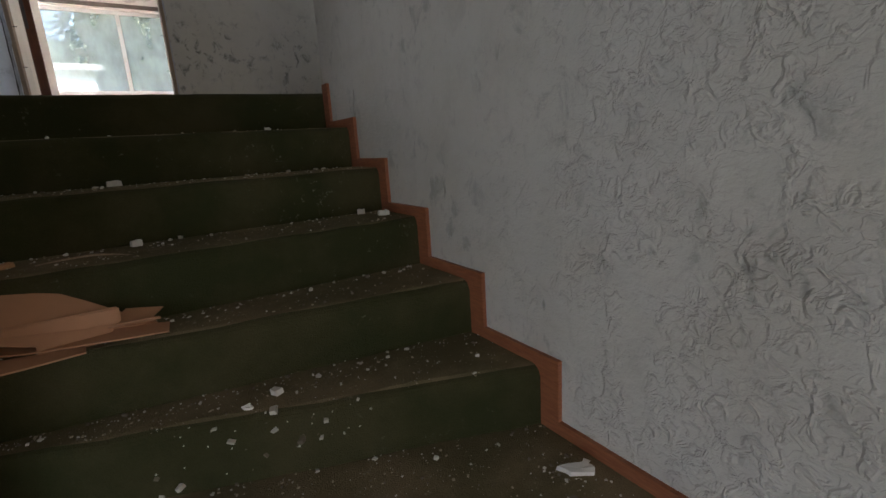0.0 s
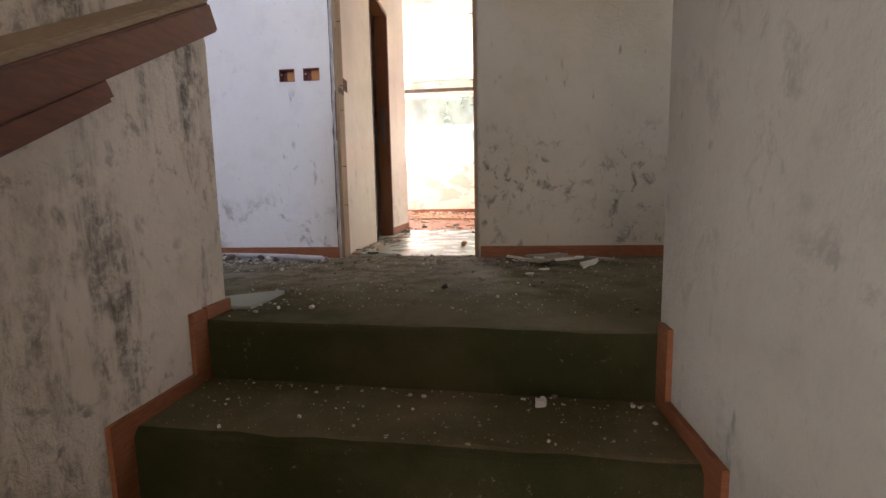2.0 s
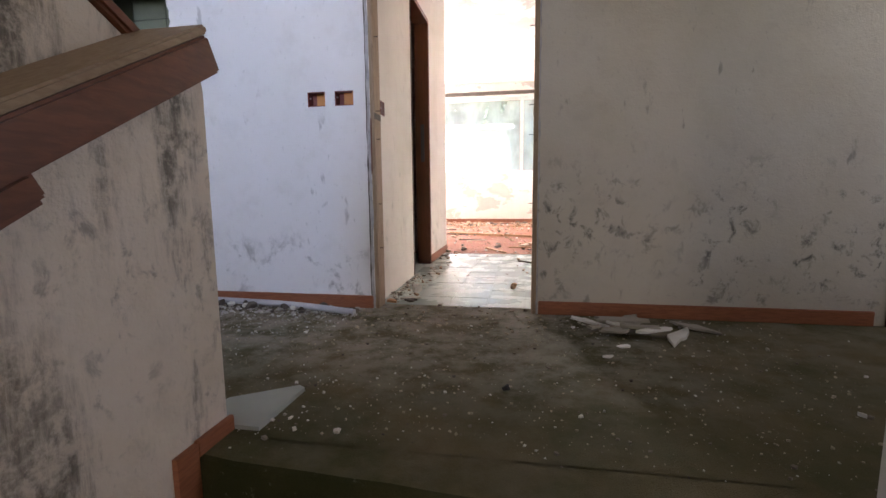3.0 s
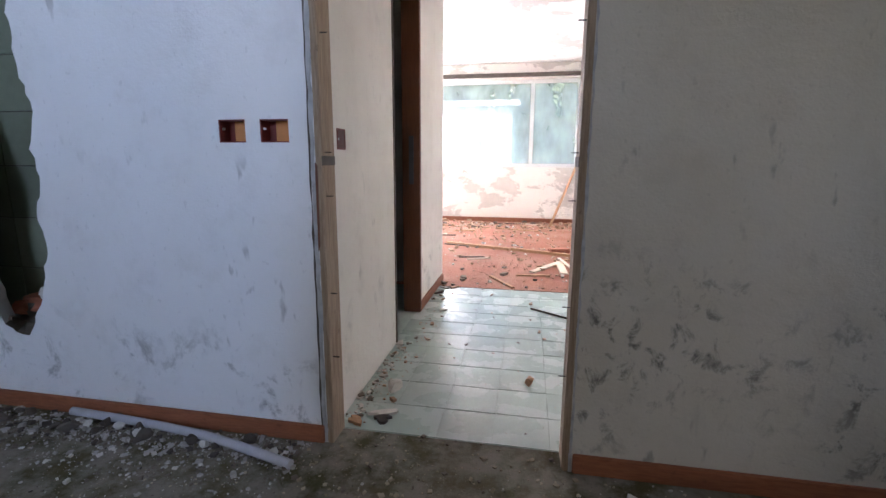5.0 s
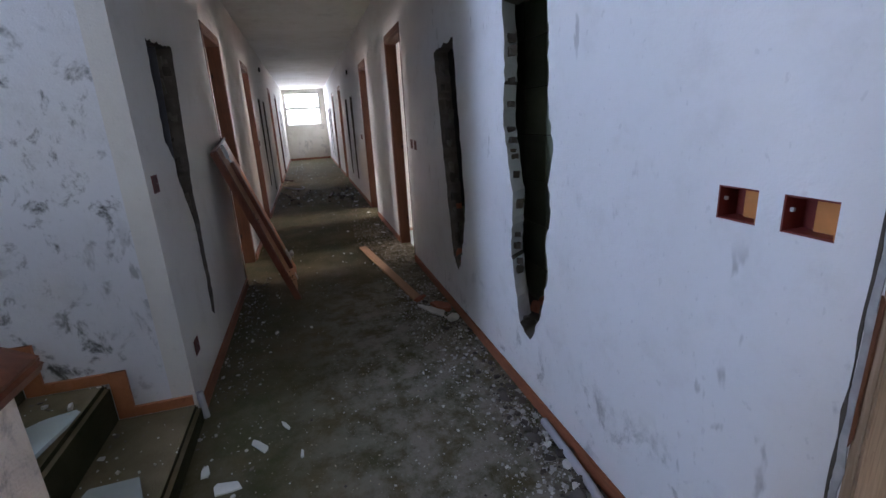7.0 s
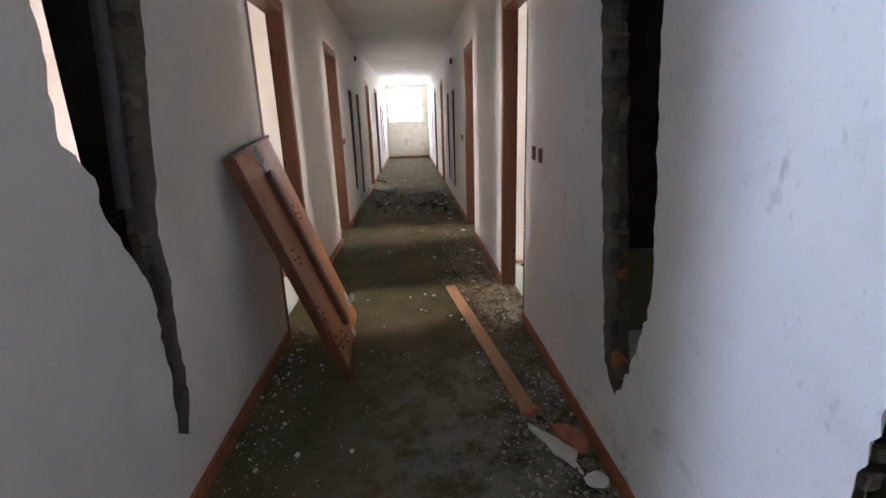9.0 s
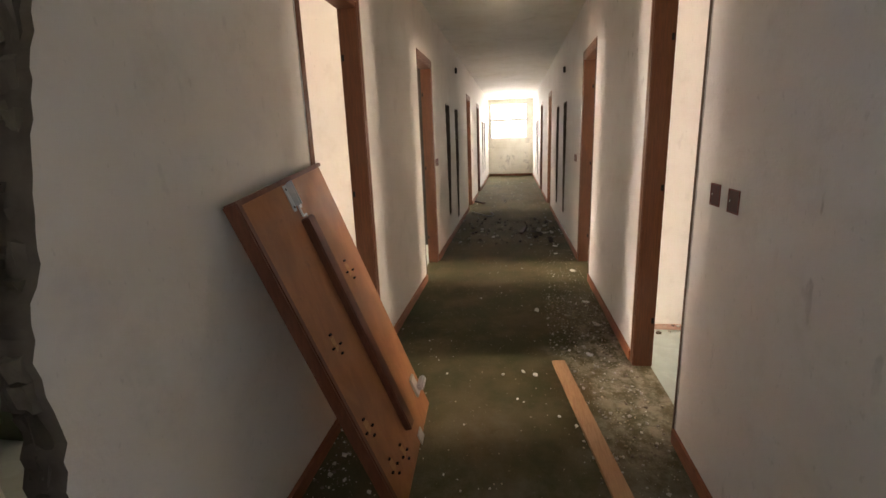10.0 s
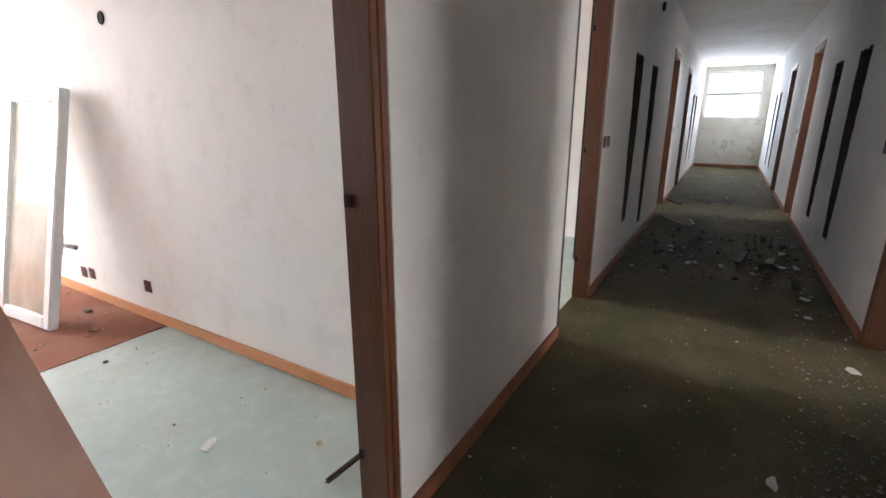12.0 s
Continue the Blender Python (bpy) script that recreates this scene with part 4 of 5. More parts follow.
for i in range(26):
    rnd = random.Random(200 + i)
    chunk(rnd.uniform(-1.6, -0.35), rnd.uniform(3.68, 3.775), 0, rnd.uniform(0.014, 0.034), (RUBBLE, DIRT, CHIP)[i % 3], 200 + i, "small dark lump of rubble by the wall foot")
for i in range(14):
    rnd = random.Random(300 + i)
    chunk(rnd.uniform(-9.4, -7.7), rnd.choice((rnd.uniform(2.36, 2.7), rnd.uniform(3.4, 3.75))), 0, rnd.uniform(0.02, 0.048), (RUBBLE, CHIP, DIRT)[i % 3], 300 + i, "lump of wall rubble on the corridor carpet")
# heap of grey flakes on the landing
for i in range(13):
    rnd = random.Random(400 + i)
    shard(0.95 + rnd.gauss(0, 0.13), 3.58 + rnd.uniform(-0.10, 0.10), 0.006 + 0.007 * (i % 5), rnd.uniform(0, 180), rnd.uniform(0.10, 0.26), rnd.uniform(0.05, 0.10), 0.01, (FLAKE, CHIP, FLAKE)[i % 3], 400 + i, "grey-brown flake in a heap of peeled plaster", rx=rnd.uniform(-6, 6), ry=rnd.uniform(-5, 5))
# grey board by the parapet
bd = slab_loops([[(-0.36, 2.60), (-0.335, 2.69), (-0.17, 2.805), (-0.145, 2.79), (-0.15, 2.545), (-0.225, 2.545)]], lambda u, z, d: (u, z, 0.002 + d), 0.012)
tagged(part("board_piece", bd, GREYBOARD), "broken pale grey board lying at the parapet foot", "board")
# conduit tube along the wall
def tube(name, pts, radius, material, label, category):
    cu = bpy.data.curves.new(name, "CURVE")
    cu.dimensions, cu.bevel_depth, cu.bevel_resolution, cu.use_fill_caps = "3D", radius, 3, True
    sp = cu.splines.new("NURBS")
    sp.points.add(len(pts) - 1)
    for p, q in zip(sp.points, pts):
        p.co = (*q, 1)
    sp.use_endpoint_u, sp.order_u = True, 3
    dg = bpy.data.objects.new("tmp", cu)
    me = bpy.data.meshes.new_from_object(dg)
    bpy.data.objects.remove(dg)
    me.name = name
    me.materials.clear()
    me.materials.append(material)
    return tagged(new(name, me), label, category)


tube("conduit", [(-1.30, 3.772, 0.028), (-1.05, 3.765, 0.024), (-0.80, 3.745, 0.024), (-0.58, 3.71, 0.024), (-0.31, 3.645, 0.018)], 0.016, PIPE, "grey plastic conduit lying along the wall foot", "pipe")
tube("wire_loop", [(-10.2, 2.40, 0.01), (-9.8, 2.62, 0.02), (-9.7, 2.75, 0.01), (-9.9, 2.82, 0.01), (-10.1, 2.75, 0.01)], 0.012, PIPE, "pale loop of cable on the corridor floor", "cable")
tube("straw", [(-0.05, 1.63, -0.553), (0.04, 1.67, -0.55), (0.12, 1.65, -0.55), (0.18, 1.57, -0.555)], 0.005, RAWWOOD, "pale bent strip lying on a stair tread", "strip")
for i, (x, y, rz, l) in enumerate(((-8.45, 3.27, 170, 0.42), (-11.45, 2.45, 30, 0.40))):
    ob = part("wood_stick", boxes((-l / 2, l / 2, -0.025, 0.025, 0, 0.03), bevel=0.006), DARKWOOD)
    tagged(put(ob, x, y, 0.002, rz), "dark broken stick among the corridor rubble", "stick", "sticks")
chunk(0.472, 2.888, 0, 0.016, BLACK, 9, "small dark ball on the landing carpet", "ball", "ball", "", 0.95)

# cardboard on the stair
cb = empty("cardboard_box", "flattened torn brown cardboard box on a stair tread", "cardboard", at=(0.0, 1.40, -4 * RISE + 0.004))
for nm, loop, tilt, lift in (("bottom_flap", [(-0.17, 0.0), (-0.16, -0.12), (-0.06, -0.115), (0.055, -0.10), (0.05, -0.05)], (0, 0), 0.0),
                             ("lower_sheet", [(-0.225, 0.09), (-0.225, 0.05), (-0.07, -0.03), (0.05, -0.06), (0.233, -0.10), (0.238, -0.03), (0.02, 0.05)], (3, 0), 0.010),
                             ("main_sheet", [(-0.19, -0.005), (-0.045, -0.03), (-0.04, -0.055), (0.09, -0.06), (0.13, 0.045), (-0.09, 0.165), (-0.13, 0.155)], (45, 8), 0.035),
                             ("rolled_flap", [(0.09, 0.0), (0.21, -0.01), (0.20, 0.02), (0.23, 0.06), (0.14, 0.075)], (22, 4), 0.026),
                             ("rolled_edge", [(0.10, -0.03), (0.215, -0.035), (0.22, -0.005), (0.10, 0.005)], (-25, 2), 0.024)):
    bm = slab_loops([jagged(loop, len(nm), 0.08, 0.003)], lambda u, z, d: (u, z, d), 0.004)
    bmesh.ops.transform(bm, matrix=pose(0, 0, lift, *tilt), verts=bm.verts[:])
    part(nm, bm, CARDBOARD, cb)
part("folded_edge", boxes((-0.15, 0.13, 0.0, 0.012, 0.03, 0.075), bevel=0.004), CARDBOARD, cb)


# ---- leaning drawer panel ----
def leaning_panel():
    o, tr, bl = Vector((-3.150, 2.338, 1.15)), Vector((-3.81, 2.32, 1.228)), Vector((-3.352, 2.718, 0.005))
    u = (tr - o).normalized()
    v = (bl - o)
    v = (v - u * v.dot(u)).normalized()
    n = v.cross(u) if v.cross(u).y > 0 else u.cross(v)
    m = Matrix((u, v, n)).transposed().to_4x4()
    m.translation = o
    e = empty("drawer_panel", "orange veneered panel with a dark batten leaning on the wall", "panel")
    e.matrix_basis = m
    w, l = 0.665, 1.235
    part("board", boxes((0.0265, w, 0.0165, l, 0.0, 0.018), bevel=0.002), PANEL, e)
    part("side_lip", boxes((0.0, 0.026, 0.0, l, -0.004, 0.045), bevel=0.005), PANELEDGE, e, "dark red edge lip")
    part("top_lip", boxes((0.0265, w, 0.0, 0.016, -0.004, 0.03), bevel=0.003), PANELEDGE, e, "dark red edge lip")
    part("batten", boxes((0.328, 0.384, 0.15, 1.10, 0.018, 0.048), bevel=0.004), PANELEDGE, e, "dark red-brown batten")
    br = part("bracket", boxes((0.3150, 0.3360, 0.02, 0.115, 0.0185, 0.022), (0.3550, 0.3820, 0.014, 0.115, 0.0185, 0.022), bevel=0.0015), STEEL, e, "galvanised steel bracket")
    part("bracket_lip", boxes((0.3365, 0.3405, 0.02, 0.10, 0.0185, 0.042), (0.3505, 0.3545, 0.014, 0.10, 0.0185, 0.042), bevel=0.001), STEEL, br)
    part("bracket_groove", boxes((0.3410, 0.3500, 0.02, 0.10, 0.0185, 0.020)), BLACK, br, "black groove strip")
    # Bracket holes are flat black squares, their dark depth painted.
    for q, (du, dv) in enumerate(((0.3260, 0.035), (0.3260, 0.10), (0.3700, 0.03), (0.3700, 0.095))):
        part("bracket_hole", boxes((du - 0.004, du + 0.004, dv - 0.004, dv + 0.004, 0.022, 0.0228)), BLACK, br)
    part("hook", boxes((0.3420, 0.3490, 0.10, 0.145, 0.024, 0.031), (0.3490, 0.3750, 0.138, 0.145, 0.024, 0.031), (0.3680, 0.3750, 0.1455, 0.158, 0.024, 0.031), bevel=0.002), STEEL, br)
    hinge = part("hinge", boxes((0.56, 0.615, 1.02, 1.12, 0.0185, 0.030), bevel=0.004), STEEL, e, "bent zinc hinge plate")
    part("hinge_arm", boxes((0.58, 0.66, 1.07, 1.10, 0.03, 0.06), bevel=0.006), STEEL, hinge)
    part("corner_plate", boxes((0.40, 0.46, 1.19, 1.245, 0.0185, 0.024), bevel=0.003), STEEL, e, "bent zinc hinge plate")
    k = 0
    for cu, cv in ((0.16, 0.56), (0.10, 0.87), (0.13, 1.08), (0.50, 0.42), (0.24, 1.12)):
        worn = jagged([(cu - 0.014, cv - 0.028), (cu + 0.014, cv - 0.026), (cu + 0.018, cv + 0.02), (cu - 0.008, cv + 0.03)], 140 + k, 0.02, 0.005)
        part("worn_patch", slab_loops([worn], lambda u, z, d: (u, z, 0.0182 + d), 0.0006), PLANK, e, "paler worn patch of veneer")
        for du, dv in ((-0.026, 0.004), (0.028, 0.016), (-0.006, -0.04), (0.01, 0.045)):
            part("screw", boxes((cu + du - 0.006, cu + du + 0.006, cv + dv - 0.003, cv + dv + 0.003, 0.018, 0.027), bevel=0.0015), BLACK, e)
            k += 1


leaning_panel()
pl = part("plank", sloped_bar((-4.552, 3.387, 0.019), (-2.88, 3.60, 0.019), 0.075, 0.018, 0.003), PLANK)
tagged(pl, "long bare wooden plank lying along the corridor carpet", "plank")


# ---- wall boxes and small fittings ----
def socket_box(x, y, z, side, w=0.075, h=0.075, axis="x"):
    """Near-flush dark red electrical box, recess shade painted on its back; side is the way the wall faces."""
    e = empty("socket_box", "open dark red electrical box set in the plaster", "socket box", "wall boxes", at=(x, y, z))
    t = 0.004

    def bx(a0, a1, n0, n1, z0, z1):
        n = sorted((n0 * -side, n1 * -side))
        return (a0, a1, n[0], n[1], z0, z1) if axis == "x" else (n[0], n[1], a0, a1, z0, z1)
    part("rim", boxes(bx(-w / 2, w / 2, -0.003, 0.006, -h / 2, -h / 2 + t), bx(-w / 2, w / 2, -0.003, 0.006, h / 2 - t, h / 2), bx(-w / 2, -w / 2 + t, -0.003, 0.006, -h / 2 + t, h / 2 - t), bx(w / 2 - t, w / 2, -0.003, 0.006, -h / 2 + t, h / 2 - t)), BOXRED, e)
    part("back", boxes(bx(-w / 2 + t, w / 2 - t, -0.0015, 0.004, -h / 2 + t, h / 2 - t)), BOXSHADE, e)
    part("screw", boxes(bx(-w * 0.36, -w * 0.30, -0.0025, 0.0, -0.003, 0.003)), STEEL, e)
    return e


for a, b in SOCKETS:
    e = empty("switch_box", "deep red and orange switch box without its cover", "switch box", "wall boxes", at=(a, NY, 1.052))
    w, h, d = b - a, 0.073, 0.055
    part("left_half", boxes((0.0, 0.004, 0.0, d, 0, h), (0.004, w * 0.36, d - 0.004, d, 0.004, h - 0.004), (0.004, w, 0.002, d, 0, 0.004), (0.004, w, 0.002, d, h - 0.004, h)), BOXRED, e, "dark red plastic")
    part("right_half", boxes((w - 0.004, w, 0.002, d, 0.004, h - 0.004), (w * 0.36, w - 0.004, d - 0.018, d, 0.004, h - 0.004)), BOXORANGE, e, "orange plastic")
    part("screw", boxes((0.006, 0.013, 0.01, 0.016, h * 0.55, h * 0.65)), STEEL, e)
for x, y, z, side, ax in ((-3.69, NY, 1.09, -1, "x"), (-3.555, NY, 1.085, -1, "x"), (-7.06, SY, 1.068, 1, "x"), (-6.95, SY, 1.068, 1, "x"), (-7.24, NY, 1.056, -1, "x"), (-7.35, NY, 1.056, -1, "x"),
        (-2.008, SY, 1.09, 1, "x"), (-2.079, SY, 0.293, 1, "x"), (-0.266, 4.054, 1.073, 1, "y"), (-5.05, 0.064, 0.224, 1, "y"), (-5.05, -0.798, 0.172, 1, "y"), (-5.05, -0.671, 0.182, 1, "y"), (-5.1, 6.3, 0.30, 1, "y"), (-11.6, NY, 1.06, -1, "x"), (-11.5, SY, 1.06, 1, "x"), (1.267, 7.6, 0.30, -1, "y"), (1.267, 7.75, 0.30, -1, "y")):
    socket_box(x, y, z, side, axis=ax)
for x, y, z, side in ((-8.93, SY, 2.25, 1), (-8.53, NY, 2.13, -1)):
    ob = part("wall_bolt", boxes((-0.025, 0.025, *sorted((0.0, side * 0.03)), -0.04, 0.04), bevel=0.008), BLACK)
    tagged(put(ob, x, y, z), "small black fitting high on the corridor wall", "fitting", "wall fittings")
# Flat disc; its black paints the dark inside of a pipe hole.
bm = bmesh.new()
bmesh.ops.create_cone(bm, cap_ends=True, segments=20, radius1=0.035, radius2=0.03, depth=0.006)
tagged(put(part("pipe_hole", bm, BLACK), -5.048, 0.092, 1.733, 0, 0, 90), "black disc on the bedroom wall painting a pipe hole's dark inside", "hole")

# door A: raw jambs with nails and a broken plaster edge
ja = empty("door_frame_9", "stripped doorway with raw pine sub-frame and bent nails", "door frame", kind="structure", at=(DOOR_A[0], NY, 0))
wd = DOOR_A[1] - DOOR_A[0]
jl = part("jamb", boxes((0.0, 0.022, -0.006, T + 0.004, 0, DH + 0.03), bevel=0.004), RAWWOOD, ja)
jr = part("jamb", boxes((wd - 0.022, wd, -0.006, T + 0.004, 0, DH + 0.03), bevel=0.004), RAWWOOD, ja)
part("head", boxes((0.022, wd - 0.022, -0.006, T + 0.004, DH + 0.0, DH + 0.03)), RAWWOOD, ja)
part("plaster_edge", slab_loops([jagged([(-0.019, 0.0), (-0.001, 0.0), (-0.001, DH), (-0.016, DH)], 71, 0.045, 0.005)], lambda u, z, d: (u, -0.003 + d, z), 0.0025), EDGE, ja, "patched grey plaster edge")
part("crack", slab_loops([jagged([(-0.0235, 0.0), (-0.0185, 0.0), (-0.0155, DH * 0.5), (-0.0155, DH), (-0.0195, DH), (-0.021, DH * 0.5)], 73, 0.05, 0.003)], lambda u, z, d: (u, -0.0036 + d, z), 0.003), DIRT, ja, "dark open crack in the plaster")
part("splinter", slab_loops([[(0.0, 0.70), (0.006, 0.72), (0.008, 0.98), (0.001, 0.99)]], lambda u, z, d: (u, -0.0105 + d, z), 0.004), FRAME, ja, "torn reddish splinter")
part("plaster_edge", slab_loops([jagged([(wd + 0.001, 0.0), (wd + 0.008, 0.0), (wd + 0.007, DH), (wd + 0.001, DH)], 72, 0.03, 0.003)], lambda u, z, d: (u, -0.003 + d, z), 0.0025), EDGE, ja, "cracked grey plaster edge")
for par_, xs in ((jl, 0.022), (jr, wd - 0.022)):
    sgn = 1 if par_ is jl else -1
    for z in (0.32, 0.55, 0.88, 1.02, 1.38, 1.6):
        q = sorted((xs, xs + sgn * 0.022))
        part("nail", boxes((q[0], q[1], 0.02, 0.023, z, z + 0.003)), BLACK, par_)
    part("tie", boxes((min(xs, xs + sgn * 0.002), max(xs, xs + sgn * 0.002), -0.004, T, 0.98, 1.01)), RUBBLE, par_)
# bathroom door of the vestibule
vb = empty("door_frame_10", "brown bathroom door lining opening into darkness", "door frame", kind="structure", at=(-0.266, BD[0], 0))
part("jamb", boxes((-T - 0.01, 0.012, BD[1] - BD[0] - 0.03, BD[1] - BD[0], 0, 1.96), bevel=0.004), FRAME, vb)
part("jamb", boxes((-T - 0.01, 0.004, 0, 0.02, 0, 1.96), bevel=0.003), DARKWOOD, vb)
part("head", boxes((-T - 0.01, 0.012, 0.02, BD[1] - BD[0] - 0.03, 1.93, 1.96)), FRAME, vb)
part("strike_plate", boxes((-0.06, -0.03, BD[1] - BD[0] - 0.034, BD[1] - BD[0] - 0.03, 0.85, 1.15)), DARKPIPE, vb)
ve = empty("door_frame_11", "brown door lining at the landing's end", "door frame", kind="structure", at=(DOOR_E[0], NY, 0))
part("jamb", boxes((0, 0.03, -0.012, T + 0.01, 0, DH), bevel=0.004), FRAME, ve)
part("jamb", boxes((DOOR_E[1] - DOOR_E[0] - 0.03, DOOR_E[1] - DOOR_E[0], -0.012, T + 0.01, 0, DH), bevel=0.004), FRAME, ve)
part("door_leaf", boxes((0.03, DOOR_E[1] - DOOR_E[0] - 0.03, T - 0.03, T + 0.008, 0.005, DH), bevel=0.004), FRAME, ve)
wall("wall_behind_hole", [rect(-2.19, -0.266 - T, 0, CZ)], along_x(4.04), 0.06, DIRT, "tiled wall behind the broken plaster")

# broken masonry round the holes
MORTAR = plain("grey_mortar", (0.155, 0.135, 0.108), 0.95, vary=0.45, scale=28, relief=0.9)


def masonry_mesh(seed, sx, sy, sz):
    """An angular broken block: a box with knocked corners and a split face."""
    rnd = random.Random(seed)
    bm = bmesh.new()
    bmesh.ops.create_cube(bm, size=1)
    bmesh.ops.subdivide_edges(bm, edges=bm.edges[:], cuts=1, use_grid_fill=True)
    for v in bm.verts:
        v.co = Vector((v.co.x * sx * rnd.uniform(0.62, 1.1), v.co.y * sy * rnd.uniform(0.75, 1.05), v.co.z * sz * rnd.uniform(0.75, 1.1)))
    return bm


def rim(tag, outline, y, side, seed, size, deep, layers=2):
    """Uneven blocks and mortar showing along both sides of a hole; deep is how far behind the wall face they lie."""
    e = empty("broken_edge_%s" % tag, "crumbling grey-brown masonry round a hole in the wall", "masonry", kind="structure")
    rnd = random.Random(seed)
    pts = jagged(outline, seed, size * 1.5, 0.008)
    cx = sum(p[0] for p in pts) / len(pts)
    for i, (u, z) in enumerate(pts):
        if z > 1.66 or (layers == 1 and rnd.random() < 0.45):
            continue
        away = 1 if u > cx else -1
        for layer in range(layers):
            w, h, d = size * rnd.uniform(0.7, 1.5), size * rnd.uniform(0.7, 2.3), rnd.uniform(0.028, 0.042)
            back = deep[0] + (deep[1] - deep[0]) * (layer + rnd.uniform(0.1, 0.5)) / 1.6
            mat = (MORTAR, RUBBLE, MORTAR, DIRT, RUBBLE, RUBBLE, MORTAR, DIRT, RUBBLE, MORTAR, RUBBLE, DIRT, MORTAR, RUBBLE, DIRT, BRICK)[rnd.randrange(16)] if layer else (RUBBLE, DIRT, RUBBLE, MORTAR, RUBBLE)[rnd.randrange(5)]
            ob = part("block", masonry_mesh(seed * 100 + i * 2 + layer, w, d, h), mat, e)
            ob.matrix_basis = pose(u + away * w * rnd.uniform(0.24, 0.46), y + side * back, z + rnd.uniform(-0.03, 0.03), rnd.uniform(-6, 6), rnd.uniform(-9, 9), rnd.uniform(-14, 14))


rim("one", hole_n2, NY, 1, 31, 0.02, (0.034, 0.06), 1)
rim("two", hole_n1, NY, 1, 32, 0.05, (0.034, 0.08))
rim("three", south_hole, SY, -1, 33, 0.045, (0.034, 0.08))
# rubble filling the foot of the shafts
for i in range(12):
    rnd = random.Random(500 + i)
    chunk(rnd.uniform(-1.72, -1.35), rnd.uniform(NYO + 0.05, 4.0), rnd.uniform(0.30, 0.42), rnd.uniform(0.04, 0.075), (RUBBLE, CHIP, BRICK)[i % 3], 500 + i, "broken brick and mortar lodged in the wall cavity")
for i in range(7):
    rnd = random.Random(540 + i)
    chunk(-2.52 + 0.07 * math.sin(i * 2.1), NY + rnd.uniform(0.02, 0.085), 0.325 + 0.012 * i, rnd.uniform(0.028, 0.05), (RUBBLE, MORTAR, BRICK)[i % 3], 540 + i, "broken brick and mortar at the foot of the hole")
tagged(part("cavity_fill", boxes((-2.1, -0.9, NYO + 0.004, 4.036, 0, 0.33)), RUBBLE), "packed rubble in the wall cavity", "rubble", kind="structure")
# cut pipes in the south hole
tube("cut_pipe", [(-2.86, 2.25, 1.06), (-2.79, 2.10, 0.985), (-2.72, 2.10, 0.965), (-2.655, 2.10, 0.955)], 0.012, BLACK, "cut black pipe sticking out of the wall cavity", "pipe")
tube("cut_pipe", [(-2.84, 2.25, 1.05), (-2.72, 2.12, 1.01), (-2.64, 2.10, 1.01), (-2.56, 2.10, 1.005)], 0.012, BLACK, "cut black pipe sticking out of the wall cavity", "pipe")
tube("grey_pipe", [(-2.70, 2.235, 1.74), (-2.66, 2.235, 1.4), (-2.60, 2.235, 1.05)], 0.022, DARKPIPE, "dark grey pipe running inside the broken wall", "pipe")


# ---- bedroom seen through the first doorway ----
def sash():
    o, br_, tp = Vector((-4.675, -0.27, 0.004)), Vector((-4.625, -0.88, 0.004)), Vector((-5.0, -0.29, 1.38))
    u = (br_ - o).normalized()
    v = tp - o
    v = (v - u * v.dot(u)).normalized()
    n = u.cross(v)
    n = n if n.x > 0 else -n
    m = Matrix((u, v, n)).transposed().to_4x4()
    m.translation = o
    e = empty("window_sash", "white plastic window sash leaning on the bedroom wall", "window sash")
    e.matrix_basis = m
    w, l, f, t = 0.62, 1.42, 0.07, 0.055
    part("stile", boxes((0, f, 0, l, 0, t), bevel=0.006), WHITEPVC, e)
    part("stile", boxes((w - f, w, 0, l, 0, t), bevel=0.006), WHITEPVC, e)
    part("rail", boxes((f, w - f, 0, f, 0, t), bevel=0.006), WHITEPVC, e)
    part("rail", boxes((f, w - f, l - f, l, 0, t), bevel=0.006), WHITEPVC, e)
    part("pane", boxes((f - 0.005, w - f + 0.005, f - 0.005, l - f + 0.005, t / 2 - 0.003, t / 2 + 0.003)), SHEENGLASS, e, "glass pane with its bright reflection put into a milky film")
    h = part("handle", boxes((0.02, 0.05, 0.45, 0.57, -0.012, 0.0), bevel=0.003), WHITEPVC, e)
    part("lever", boxes((-0.07, 0.05, 0.49, 0.515, -0.045, -0.025), (0.028, 0.043, 0.495, 0.51, -0.03, -0.012), bevel=0.004), WHITEPVC, h)


sash()
rod = part("rod", sloped_bar((-4.6, 1.993, 0.03), (-4.784, 2.008, 0.03), 0.024, 0.024, 0.01), DARKWOOD)
tagged(rod, "short dark rod on the pale green bedroom floor", "rod")
scatter("bedroom_chips", [(-5.0, -3.8, 0.1, 2.1, -0.004, 60, 0.006, 0.03), (-5.0, -3.4, -2.2, 0.0, 0, 160, 0.01, 0.06)], WOODBITS, 12, "scraps and chips on the bedroom floor")
shard(-4.52, 1.45, -0.004, 20, 0.10, 0.06, 0.006, CHIP, 130, "white smear of plaster on the bedroom floor")
scatter("room_b_chips", [(-5.0, -3.8, 4.2, 6.4, -0.004, 120, 0.006, 0.04)], WOODBITS, 13, "scraps on the pale green floor")
sn = empty("skirting_room_north", "pale pink bare skirting strip in the bedroom", "skirting", kind="structure")
part("skirting_board", boxes((-5.1, -5.082, NYO, 5.1, 0.0, 0.036), (-5.1, -5.084, 5.104, NEND, 0.0, 0.036), bevel=0.003), PINKBOARD, sn)
